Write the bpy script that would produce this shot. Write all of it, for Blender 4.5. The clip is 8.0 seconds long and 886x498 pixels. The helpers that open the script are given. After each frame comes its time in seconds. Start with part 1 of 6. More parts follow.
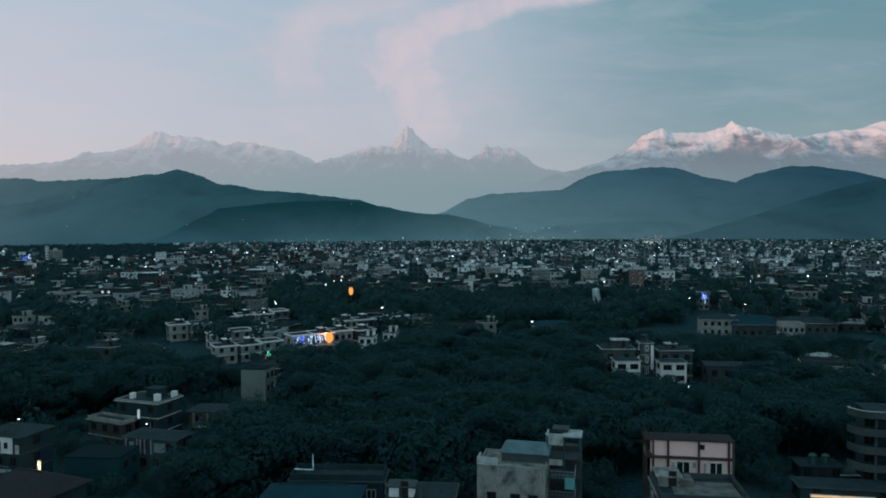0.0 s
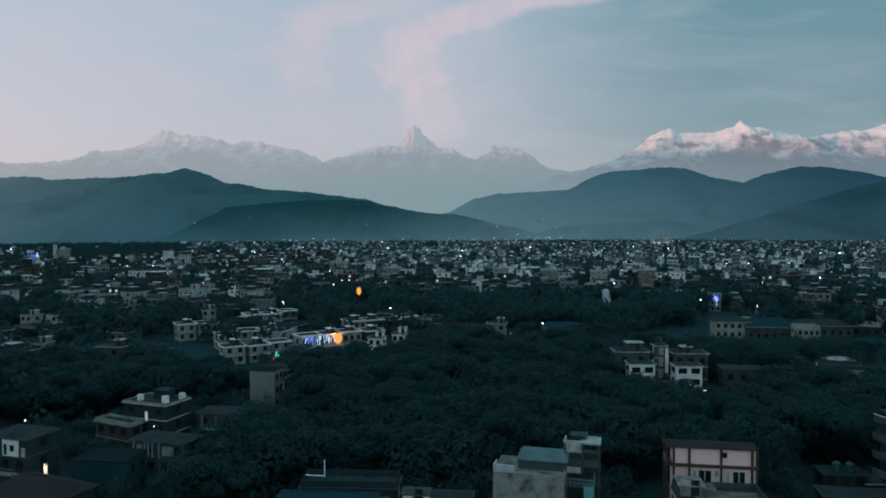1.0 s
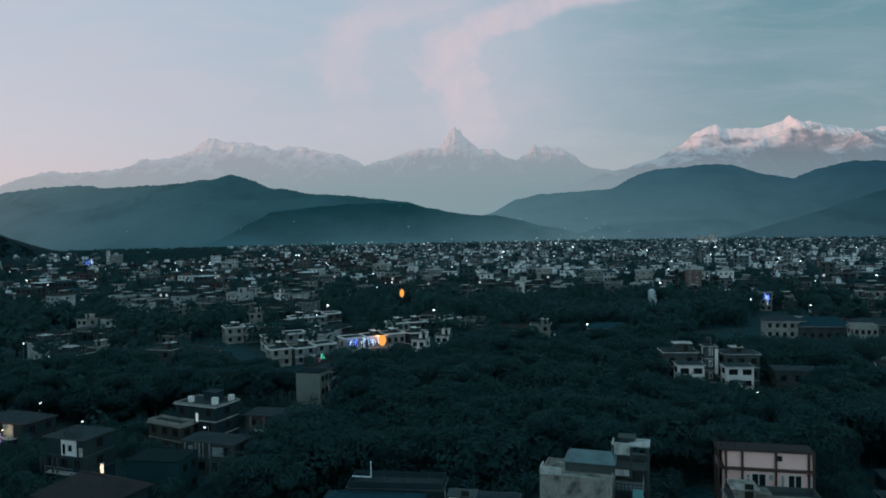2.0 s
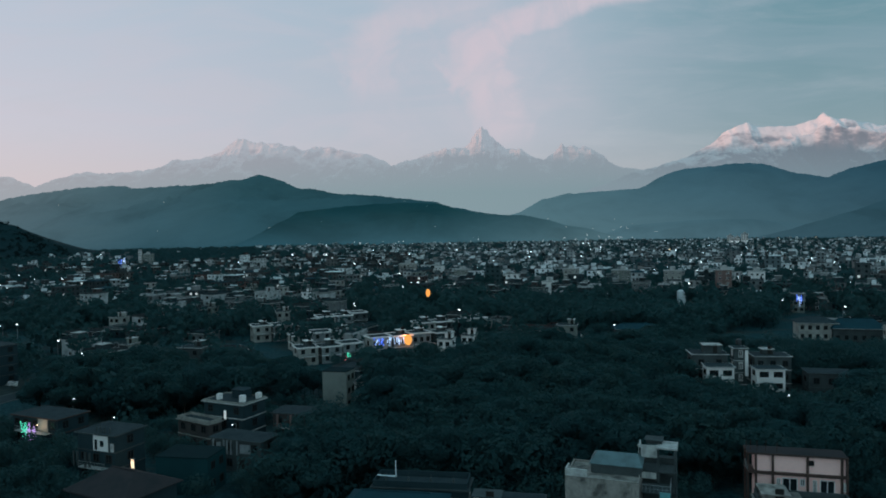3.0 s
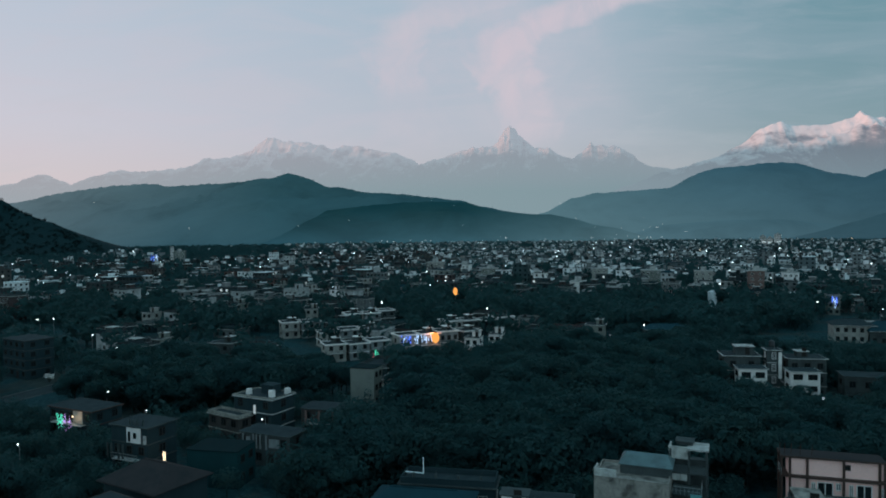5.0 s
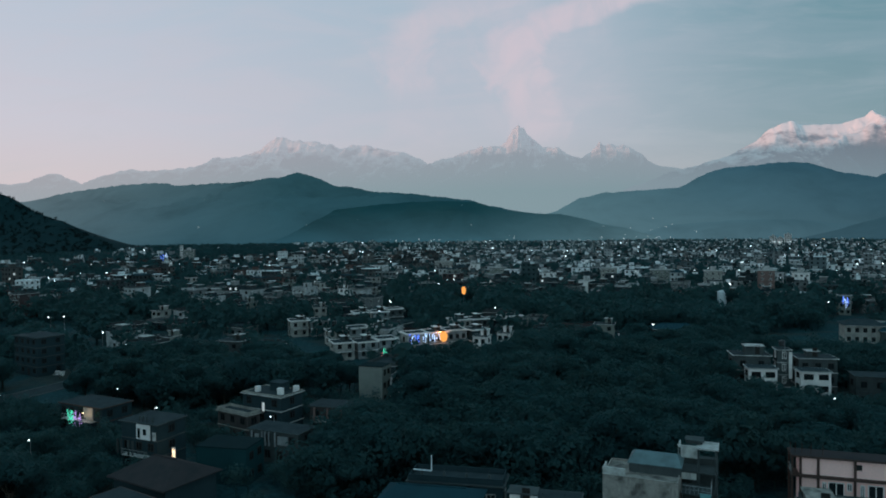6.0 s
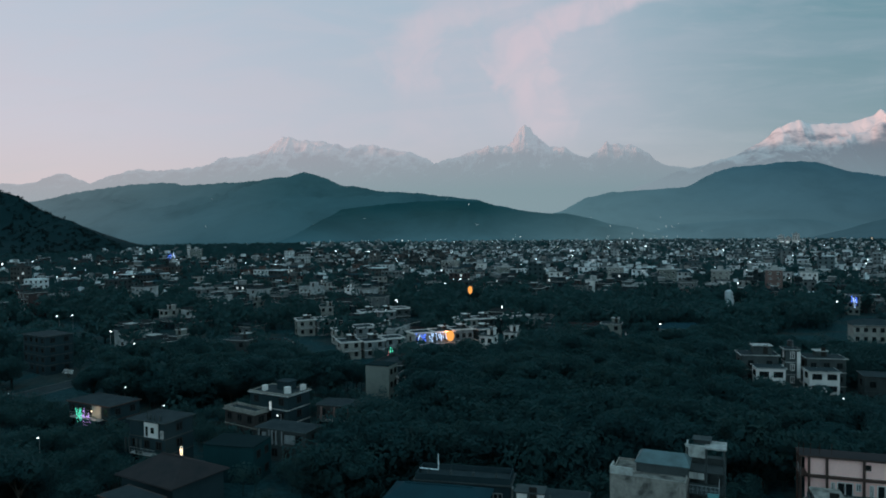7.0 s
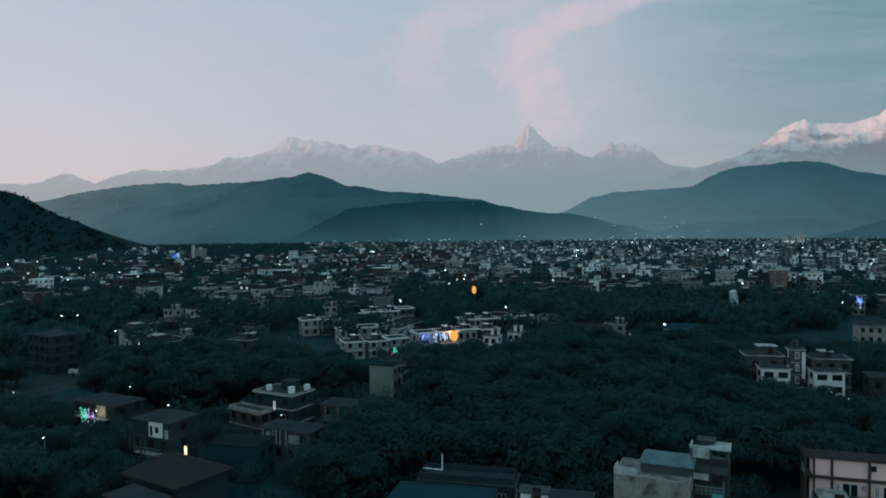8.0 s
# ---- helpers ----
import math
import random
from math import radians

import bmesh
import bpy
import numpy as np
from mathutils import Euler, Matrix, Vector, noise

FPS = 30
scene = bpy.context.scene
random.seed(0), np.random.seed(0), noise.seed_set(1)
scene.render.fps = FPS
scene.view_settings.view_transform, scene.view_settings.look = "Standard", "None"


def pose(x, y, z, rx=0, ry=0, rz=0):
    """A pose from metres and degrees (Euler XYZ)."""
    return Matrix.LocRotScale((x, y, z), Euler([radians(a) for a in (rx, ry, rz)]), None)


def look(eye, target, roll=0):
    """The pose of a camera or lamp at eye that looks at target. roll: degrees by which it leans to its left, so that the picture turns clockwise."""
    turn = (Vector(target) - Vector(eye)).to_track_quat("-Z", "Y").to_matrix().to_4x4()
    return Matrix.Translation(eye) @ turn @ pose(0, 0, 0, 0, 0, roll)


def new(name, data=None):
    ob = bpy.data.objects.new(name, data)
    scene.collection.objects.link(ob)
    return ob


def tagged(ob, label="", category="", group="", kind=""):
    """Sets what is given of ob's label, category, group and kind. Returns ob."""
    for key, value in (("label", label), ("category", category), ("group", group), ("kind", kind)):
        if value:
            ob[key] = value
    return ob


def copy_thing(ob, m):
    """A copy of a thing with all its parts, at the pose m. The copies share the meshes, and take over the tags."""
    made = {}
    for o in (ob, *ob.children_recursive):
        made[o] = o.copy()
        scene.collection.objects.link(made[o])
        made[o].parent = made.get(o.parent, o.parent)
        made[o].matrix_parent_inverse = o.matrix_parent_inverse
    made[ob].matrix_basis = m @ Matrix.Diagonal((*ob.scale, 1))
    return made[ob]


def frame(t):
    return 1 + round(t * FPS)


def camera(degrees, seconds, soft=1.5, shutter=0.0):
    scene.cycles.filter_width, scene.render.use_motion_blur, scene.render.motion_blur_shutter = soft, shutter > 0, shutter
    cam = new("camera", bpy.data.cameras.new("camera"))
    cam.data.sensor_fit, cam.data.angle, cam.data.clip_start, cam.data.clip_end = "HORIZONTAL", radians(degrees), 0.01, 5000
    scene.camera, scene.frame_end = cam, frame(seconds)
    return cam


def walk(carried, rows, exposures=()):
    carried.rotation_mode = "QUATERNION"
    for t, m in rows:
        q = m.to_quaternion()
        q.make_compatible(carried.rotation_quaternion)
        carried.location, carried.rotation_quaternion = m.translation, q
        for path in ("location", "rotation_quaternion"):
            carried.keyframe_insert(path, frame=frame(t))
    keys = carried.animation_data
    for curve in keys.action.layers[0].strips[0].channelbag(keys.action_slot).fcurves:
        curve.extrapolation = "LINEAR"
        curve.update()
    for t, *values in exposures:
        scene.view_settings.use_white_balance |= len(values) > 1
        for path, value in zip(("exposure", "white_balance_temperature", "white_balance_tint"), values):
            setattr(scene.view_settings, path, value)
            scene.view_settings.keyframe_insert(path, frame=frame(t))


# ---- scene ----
cam = camera(64.9, 8.0, soft=1.85)
PATH = [
    (0, (1.457, -2.638, 41.72), (1.466, -0.639, 41.657), -0.4),
    (0.5, (0.721, -0.898, 41.858), (0.727, 1.101, 41.794), -0.2),
    (1, (0.182, -0.064, 41.857), (0.173, 1.935, 41.793), -0.2),
    (1.5, (-0.049, 0.099, 41.769), (-0.119, 2.097, 41.709), -0.7),
    (3, (0.198, 0.251, 41.761), (-0.007, 2.24, 41.704), -1.0),
    (3.5, (0.152, 0.301, 41.743), (-0.078, 2.287, 41.686), -0.9),
    (4, (0.042, 0.307, 41.663), (-0.209, 2.291, 41.606), -0.9),
    (4.5, (-0.024, 0.333, 41.609), (-0.292, 2.314, 41.551), -0.8),
    (6, (-0.126, 0.429, 41.26), (-0.432, 2.405, 41.2), -0.6),
    (6.5, (-0.175, 0.434, 41.183), (-0.491, 2.408, 41.122), -0.6),
    (7, (-0.198, 0.435, 41.17), (-0.522, 2.408, 41.109), -0.6),
    (7.5, (-0.201, 0.444, 41.182), (-0.531, 2.416, 41.121), -0.5),
    (8, (-0.195, 0.436, 41.189), (-0.53, 2.407, 41.128), -0.6),
]
walk(cam, [(t, look(eye, target, roll)) for t, eye, target, roll in PATH])

# ---- world, sun ----
SUN_ELEVATION, SUN_HEADING = radians(2.5), Vector((0.85, 0.53))
world = bpy.data.worlds.new("dusk_sky")
scene.world = world
world.use_nodes = True


class Nodes:
    """A short hand for building a node tree."""

    def __init__(self, tree, fresh=True):
        self.tree = tree
        if fresh:
            tree.nodes.clear()

    def add(self, kind, ins=None, operation="", use_clamp=False, data_type="", blend_type=""):
        n = self.tree.nodes.new(kind)
        if operation:
            n.operation = operation
        if use_clamp:
            n.use_clamp = True
        if data_type:
            n.data_type = data_type
        if blend_type:
            n.blend_type = blend_type
        for key, value in (ins or {}).items():
            if isinstance(value, bpy.types.NodeSocket):
                self.tree.links.new(value, n.inputs[key])
            else:
                n.inputs[key].default_value = value
        return n

    def math(self, op, a, b=0.0, clamp=False):
        return self.add("ShaderNodeMath", {0: a, 1: b}, operation=op, use_clamp=clamp).outputs[0]

    def ramp(self, fac, stops, smooth="EASE"):
        n = self.add("ShaderNodeValToRGB", {0: fac})
        n.color_ramp.interpolation = smooth
        els = n.color_ramp.elements
        while len(els) < len(stops):
            els.new(0.5)
        for e, (pos, col) in zip(els, stops):
            e.position = pos
            e.color = (col, col, col, 1) if isinstance(col, float) else (*col, 1)
        return n.outputs[0]

    def mix(self, fac, a, b, blend="MIX"):
        n = self.add("ShaderNodeMix", data_type="RGBA", blend_type=blend)
        for key, value in ((0, fac), (6, a), (7, b)):
            if isinstance(value, bpy.types.NodeSocket):
                self.tree.links.new(value, n.inputs[key])
            else:
                n.inputs[key].default_value = (*value, 1) if isinstance(value, tuple) else value
        return n.outputs[2]

    def noise(self, vec, scale, detail=4.0, rough=0.55, distort=0.0):
        return self.add("ShaderNodeTexNoise", {"Vector": vec, "Scale": scale, "Detail": detail, "Roughness": rough, "Distortion": distort}).outputs[0]


def build_sky():
    n = Nodes(world.node_tree)
    way = n.add("ShaderNodeTexCoord").outputs["Generated"]
    xyz = n.add("ShaderNodeSeparateXYZ", {0: way})
    dx, dy, dz = xyz.outputs
    ahead = n.math("MAXIMUM", dy, 0.05)
    u = n.math("DIVIDE", dx, ahead)
    v = n.math("DIVIDE", dz, ahead)
    across = n.math("MULTIPLY_ADD", dx, 0.5)
    n.tree.nodes[-1].inputs[2].default_value = 0.5
    low = n.ramp(across, [(0.15, LOW_LEFT), (0.47, LOW_MID), (0.70, LOW_RIGHT), (0.95, LOW_EAST)])
    high = n.ramp(across, [(0.15, HIGH_LEFT), (0.47, HIGH_MID), (0.70, HIGH_RIGHT), (0.95, HIGH_EAST)])
    sky = n.mix(n.ramp(dz, [(0.10, 0.0), (0.34, 1.0)]), low, high)
    glow_low = n.ramp(across, [(0.2, HORIZON_LEFT), (0.75, HORIZON_RIGHT)], "LINEAR")
    sky = n.mix(n.ramp(dz, [(0.05, 0.8), (0.15, 0.0)]), sky, glow_low)
    # thin pink cirrus: two drawn-out wisps and faint streaks
    noise_vec = n.add("ShaderNodeCombineXYZ", {0: u, 1: v}).outputs[0]
    wisp = n.noise(noise_vec, 11.0, 6.0, 0.58, 0.5)
    wob = n.math("MULTIPLY", n.math("SUBTRACT", wisp, 0.5), 0.15)
    uu = n.math("ADD", u, wob)

    def streak(centre, width):
        c = n.math("SUBTRACT", n.ramp(v, [(p, c + 0.5) for p, c in centre], "LINEAR"), 0.5)
        far = n.math("DIVIDE", n.math("ABSOLUTE", n.math("SUBTRACT", uu, c)), n.ramp(v, width, "LINEAR"))
        return n.ramp(far, [(0.0, 1.0), (0.35, 0.92), (1.0, 0.0)])

    main = streak([(0.12, -0.018), (0.151, -0.020), (0.179, -0.030), (0.219, -0.044), (0.247, -0.048), (0.271, -0.034), (0.291, 0.014), (0.306, 0.06), (0.322, 0.118), (0.36, 0.26)],
                  [(0.14, 0.068), (0.22, 0.062), (0.26, 0.072), (0.29, 0.10), (0.32, 0.12), (0.36, 0.15)])
    side = streak([(0.13, -0.150), (0.152, -0.167), (0.18, -0.191), (0.22, -0.206), (0.248, -0.212), (0.276, -0.197), (0.296, -0.165), (0.311, -0.125), (0.33, -0.07)],
                  [(0.15, 0.055), (0.20, 0.048), (0.25, 0.052), (0.29, 0.085), (0.33, 0.13)])
    side = n.math("MULTIPLY", side, n.ramp(v, [(0.13, 0.08), (0.18, 0.22), (0.215, 0.68), (0.29, 0.78), (0.33, 0.45)]))
    veil = n.math("MULTIPLY", n.ramp(n.math("ADD", uu, 0.5), [(0.25, 0.0), (0.33, 0.45), (0.48, 0.45), (0.70, 0.0)]), n.ramp(n.noise(noise_vec, 5.0, 5.0, 0.6, 0.8), [(0.36, 0.25), (0.64, 1.0)]))
    fine = n.ramp(n.noise(noise_vec, 16.0, 6.0, 0.62, 0.9), [(0.30, 0.58), (0.66, 1.0)])
    fade = n.ramp(v, [(0.09, 0.0), (0.15, 0.8), (0.22, 1.0)])
    cloud = n.math("MULTIPLY", n.math("MULTIPLY", n.math("MAXIMUM", n.math("MAXIMUM", main, side), veil), fine), fade, True)
    flat = n.add("ShaderNodeMapping", {"Vector": noise_vec, "Scale": (1.6, 8.0, 1.0), "Rotation": (0, 0, -0.16)}).outputs[0]
    bands = n.ramp(n.noise(flat, 3.4, 6.0, 0.62, 0.7), [(0.47, 0.0), (0.76, 0.26)])
    mottle = n.ramp(n.noise(flat, 1.7, 5.0, 0.6, 1.4), [(0.40, 0.0), (0.68, 0.20)])
    front = n.ramp(dy, [(0.05, 0.0), (0.3, 1.0)])
    sky = n.mix(n.math("MULTIPLY", mottle, front), sky, n.mix(n.ramp(across, [(0.40, 0.0), (0.72, 1.0)]), CLOUD_COLOUR, MOTTLE_COLOUR))
    sky = n.mix(n.math("MULTIPLY", n.math("MULTIPLY", cloud, CLOUD), front), sky, CLOUD_COLOUR)
    sky = n.mix(n.math("MULTIPLY", n.math("MULTIPLY", bands, n.ramp(across, [(0.45, 1.0), (0.80, 0.45)])), front), sky, BAND_COLOUR)
    # overhead and behind, the sky goes on darker
    sky = n.mix(n.ramp(dz, [(0.36, 0.0), (0.75, 1.0)]), sky, ZENITH)
    sky = n.mix(n.ramp(n.math("MULTIPLY_ADD", dy, -1.0), [(0.0, 0.0), (0.6, 1.0)]), sky, n.mix(n.ramp(dz, [(0.3, 0.0), (0.8, 1.0)]), BEHIND, ZENITH))
    air = n.add("ShaderNodeTexSky")
    air.sky_type, air.sun_disc = "NISHITA", False
    air.sun_elevation, air.sun_rotation = SUN_ELEVATION, math.atan2(-SUN_HEADING.x, -SUN_HEADING.y)
    back = n.add("ShaderNodeBackground", {0: sky, 1: SKY_STRENGTH}).outputs[0]
    glow = n.add("ShaderNodeBackground", {0: air.outputs[0], 1: 0.02}).outputs[0]
    n.add("ShaderNodeOutputWorld", {0: n.add("ShaderNodeAddShader", {0: back, 1: glow}).outputs[0]})


HORIZON_LEFT, HORIZON_RIGHT = (0.61, 0.535, 0.565), (0.26, 0.34, 0.40)
LOW_LEFT, LOW_MID, LOW_RIGHT, LOW_EAST = (0.575, 0.56, 0.64), (0.43, 0.475, 0.56), (0.188, 0.292, 0.352), (0.11, 0.20, 0.26)
HIGH_LEFT, HIGH_MID, HIGH_RIGHT, HIGH_EAST = (0.46, 0.535, 0.64), (0.365, 0.468, 0.565), (0.114, 0.255, 0.316), (0.075, 0.185, 0.235)
CLOUD_COLOUR, BAND_COLOUR, CLOUD = (0.59, 0.52, 0.59), (0.50, 0.52, 0.58), 0.95
MOTTLE_COLOUR = (0.33, 0.40, 0.49)
ZENITH, BEHIND, SKY_STRENGTH = (0.228, 0.495, 0.635), (0.455, 0.78, 0.95), 1.0
build_sky()

sun_data = bpy.data.lights.new("sun", "SUN")
sun_data.energy, sun_data.angle, sun_data.color = 3.6, radians(0.5), (1.0, 0.45, 0.31)
sun = new("sun", sun_data)
sun.matrix_world = look((-2000, -1200, 900), Vector((-2000, -1200, 900)) + Vector((SUN_HEADING.x, SUN_HEADING.y, -math.tan(SUN_ELEVATION))))


# ---- materials ----
def material(name, build, rough=0.85, metal=0.0, bump=0.0, bump_scale=4.0):
    """build(n, place) returns the base colour; place is in metres of the world or of the object."""
    m = bpy.data.materials.new(name)
    m.use_nodes = True
    n = Nodes(m.node_tree)
    place = n.add("ShaderNodeNewGeometry").outputs["Position"]
    colour = build(n, place)
    ins = {"Base Color": colour if isinstance(colour, bpy.types.NodeSocket) else (*colour, 1), "Roughness": rough, "Metallic": metal,
           "Specular IOR Level": 0.04 if rough > 0.68 else 0.5}
    if bump:
        ins["Normal"] = n.add("ShaderNodeBump", {"Strength": 0.6, "Distance": bump, "Height": n.noise(place, bump_scale, 5.0, 0.6)}).outputs[0]
    n.add("ShaderNodeOutputMaterial", {0: n.add("ShaderNodeBsdfPrincipled", ins).outputs[0]})
    return m


def worn(base, stain, amount=0.6, scale=0.35, streaks=True):
    """Colour with large stains, vertical rain streaks and fine grain."""
    def build(n, place):
        big = n.ramp(n.noise(place, scale, 5.0, 0.6), [(0.35, 0.0), (0.75, 1.0)])
        if streaks:
            runs = n.add("ShaderNodeMapping", {"Vector": place, "Scale": (1.0, 1.0, 0.12)}).outputs[0]
            big = n.math("MAXIMUM", big, n.ramp(n.noise(runs, 1.6, 4.0, 0.6), [(0.52, 0.0), (0.78, 0.8)]))
        grain = n.ramp(n.noise(place, 9.0, 3.0), [(0.3, 0.85), (0.7, 1.0)])
        return n.mix(1.0, n.mix(n.math("MULTIPLY", big, amount), base, stain), grain, "MULTIPLY")
    return build


def slab_paint(n, place):
    """Roof edges, from mossy dark to freshly limewashed."""
    pick = n.add("ShaderNodeNewGeometry").outputs["Random Per Island"]
    base = n.ramp(pick, [(0.0, (0.018, 0.023, 0.024)), (0.42, (0.048, 0.052, 0.052)), (0.62, (0.18, 0.18, 0.175)), (0.75, (0.76, 0.75, 0.73))], "CONSTANT")
    return n.mix(n.ramp(n.noise(place, 0.5, 5.0, 0.6), [(0.35, 0.0), (0.75, 0.5)]), base, (0.04, 0.045, 0.045))


def house_paint(random_output):
    """Wall colours that differ from house to house."""
    def build(n, place):
        if random_output == "island":
            pick = n.add("ShaderNodeNewGeometry").outputs["Random Per Island"]
        else:
            pick = n.add("ShaderNodeObjectInfo").outputs["Random"]
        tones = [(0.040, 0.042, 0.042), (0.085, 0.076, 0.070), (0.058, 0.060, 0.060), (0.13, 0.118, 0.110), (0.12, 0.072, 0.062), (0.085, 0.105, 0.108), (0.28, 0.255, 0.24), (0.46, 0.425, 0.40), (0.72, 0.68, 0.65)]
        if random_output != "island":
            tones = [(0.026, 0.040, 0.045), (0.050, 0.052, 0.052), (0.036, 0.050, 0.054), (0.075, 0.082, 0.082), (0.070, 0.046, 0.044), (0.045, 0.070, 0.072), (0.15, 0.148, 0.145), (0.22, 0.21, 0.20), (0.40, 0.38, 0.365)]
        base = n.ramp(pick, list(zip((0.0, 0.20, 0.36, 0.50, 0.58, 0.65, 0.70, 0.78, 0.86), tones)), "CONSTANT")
        big = n.ramp(n.noise(place, 0.4, 5.0, 0.6), [(0.35, 0.0), (0.75, 0.55)])
        return n.mix(big, base, (0.022, 0.028, 0.029))
    return build


def hazed_paint(n, place):
    """House tones of the outer town, paled towards grey in place of haze."""
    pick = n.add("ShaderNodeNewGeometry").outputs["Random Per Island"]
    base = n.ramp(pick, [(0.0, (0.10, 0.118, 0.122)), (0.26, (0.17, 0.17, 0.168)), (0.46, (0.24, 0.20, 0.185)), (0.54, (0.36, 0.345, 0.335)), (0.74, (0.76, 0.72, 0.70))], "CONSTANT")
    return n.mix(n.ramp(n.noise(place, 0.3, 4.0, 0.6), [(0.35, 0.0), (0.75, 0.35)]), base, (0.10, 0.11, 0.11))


def glowing(name, colour, strength):
    m = bpy.data.materials.new(name)
    m.use_nodes = True
    n = Nodes(m.node_tree)
    n.add("ShaderNodeOutputMaterial", {0: n.add("ShaderNodeEmission", {0: (*colour, 1), 1: strength}).outputs[0]})
    m.cycles.emission_sampling = "NONE"
    return m


def snow_rock(n, place, low=0.38, high=0.58):
    """Snow on the high and gentle ground, bare rock on the steep and the low."""
    z = n.add("ShaderNodeSeparateXYZ", {0: place}).outputs[2]
    up = n.add("ShaderNodeSeparateXYZ", {0: n.add("ShaderNodeNewGeometry").outputs["Normal"]}).outputs[2]
    slant = n.add("ShaderNodeMapping", {"Vector": place, "Scale": (1.0, 0.7, 2.0), "Rotation": (0, 0.55, 0)}).outputs[0]
    rough = n.noise(slant, 0.009, 8.0, 0.66)
    line = n.math("ADD", z, n.math("MULTIPLY", n.math("SUBTRACT", rough, 0.5), 760.0))
    line = n.math("ADD", line, n.math("MULTIPLY", n.math("SUBTRACT", up, 0.6), 300.0))
    snow = n.ramp(n.math("DIVIDE", line, 1000.0), [(low, 0.0), (high, 1.0)])
    return n.mix(snow, (0.17, 0.205, 0.25), (0.84, 0.775, 0.76))


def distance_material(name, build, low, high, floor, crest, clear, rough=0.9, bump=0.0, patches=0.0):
    """For the far backdrop, with haze painted in as emission over the ground: low and high are its colours from west to
    east over the valley and at the crest (heights floor and crest), clear how much of the ground comes through at each."""
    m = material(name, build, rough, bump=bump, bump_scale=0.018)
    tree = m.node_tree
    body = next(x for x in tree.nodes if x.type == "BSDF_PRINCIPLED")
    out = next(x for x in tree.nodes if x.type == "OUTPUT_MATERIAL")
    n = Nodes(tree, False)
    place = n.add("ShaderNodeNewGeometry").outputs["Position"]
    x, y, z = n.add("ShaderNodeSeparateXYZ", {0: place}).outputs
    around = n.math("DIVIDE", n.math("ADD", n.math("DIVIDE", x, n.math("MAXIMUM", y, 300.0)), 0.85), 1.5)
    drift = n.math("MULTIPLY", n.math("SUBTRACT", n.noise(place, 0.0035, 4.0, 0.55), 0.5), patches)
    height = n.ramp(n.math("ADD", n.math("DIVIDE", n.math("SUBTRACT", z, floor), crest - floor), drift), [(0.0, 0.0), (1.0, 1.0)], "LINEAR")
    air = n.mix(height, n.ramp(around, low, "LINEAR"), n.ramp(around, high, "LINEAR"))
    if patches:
        # slanting noise varies the painted haze, in place of light and shade on spurs
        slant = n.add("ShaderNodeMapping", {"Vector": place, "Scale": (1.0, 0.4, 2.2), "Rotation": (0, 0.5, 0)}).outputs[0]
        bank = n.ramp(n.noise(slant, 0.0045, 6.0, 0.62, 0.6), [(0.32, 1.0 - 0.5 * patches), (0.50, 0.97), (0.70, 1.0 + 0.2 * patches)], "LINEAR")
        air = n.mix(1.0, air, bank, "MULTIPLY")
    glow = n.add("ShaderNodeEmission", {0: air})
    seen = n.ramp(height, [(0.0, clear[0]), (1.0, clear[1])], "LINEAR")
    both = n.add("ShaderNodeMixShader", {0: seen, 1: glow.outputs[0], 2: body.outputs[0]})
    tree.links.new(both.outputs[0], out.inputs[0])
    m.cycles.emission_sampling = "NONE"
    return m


def forest_hazed_low(dark, light, haze_tone, limit=0.95):
    """Woods above; the base colour pales on the lower slopes in place of haze."""
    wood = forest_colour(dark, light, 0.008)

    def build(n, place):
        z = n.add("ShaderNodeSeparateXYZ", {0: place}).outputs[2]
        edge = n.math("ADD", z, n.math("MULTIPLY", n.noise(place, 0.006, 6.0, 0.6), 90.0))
        return n.mix(n.ramp(n.math("DIVIDE", edge, 200.0), [(0.25, 1.0), (limit, 0.0)]), wood(n, place), haze_tone)
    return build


def forest_colour(dark, light, scale=0.02):
    def build(n, place):
        a = n.noise(place, scale, 8.0, 0.62)
        b = n.noise(place, scale * 9, 5.0, 0.6)
        return n.mix(n.ramp(n.math("MULTIPLY_ADD", b, 0.5, False), [(0.2, 0.0), (0.5, 0.4)]), n.mix(n.ramp(a, [(0.35, 0.0), (0.68, 1.0)]), dark, light), dark)
    return build


def soil_and_grass(n, place):
    """Rough grass with bare brown yards and darker tufts."""
    grass = n.mix(n.ramp(n.noise(place, 0.9, 6.0, 0.7), [(0.38, 0.0), (0.62, 1.0)]), (0.006, 0.026, 0.030), (0.020, 0.056, 0.060))
    soil = n.mix(n.ramp(n.noise(place, 0.5, 5.0, 0.65), [(0.35, 0.0), (0.65, 1.0)]), (0.020, 0.028, 0.027), (0.044, 0.046, 0.040))
    return n.mix(n.ramp(n.noise(place, 0.045, 6.0, 0.6, 0.8), [(0.46, 0.0), (0.60, 0.85)]), grass, soil)


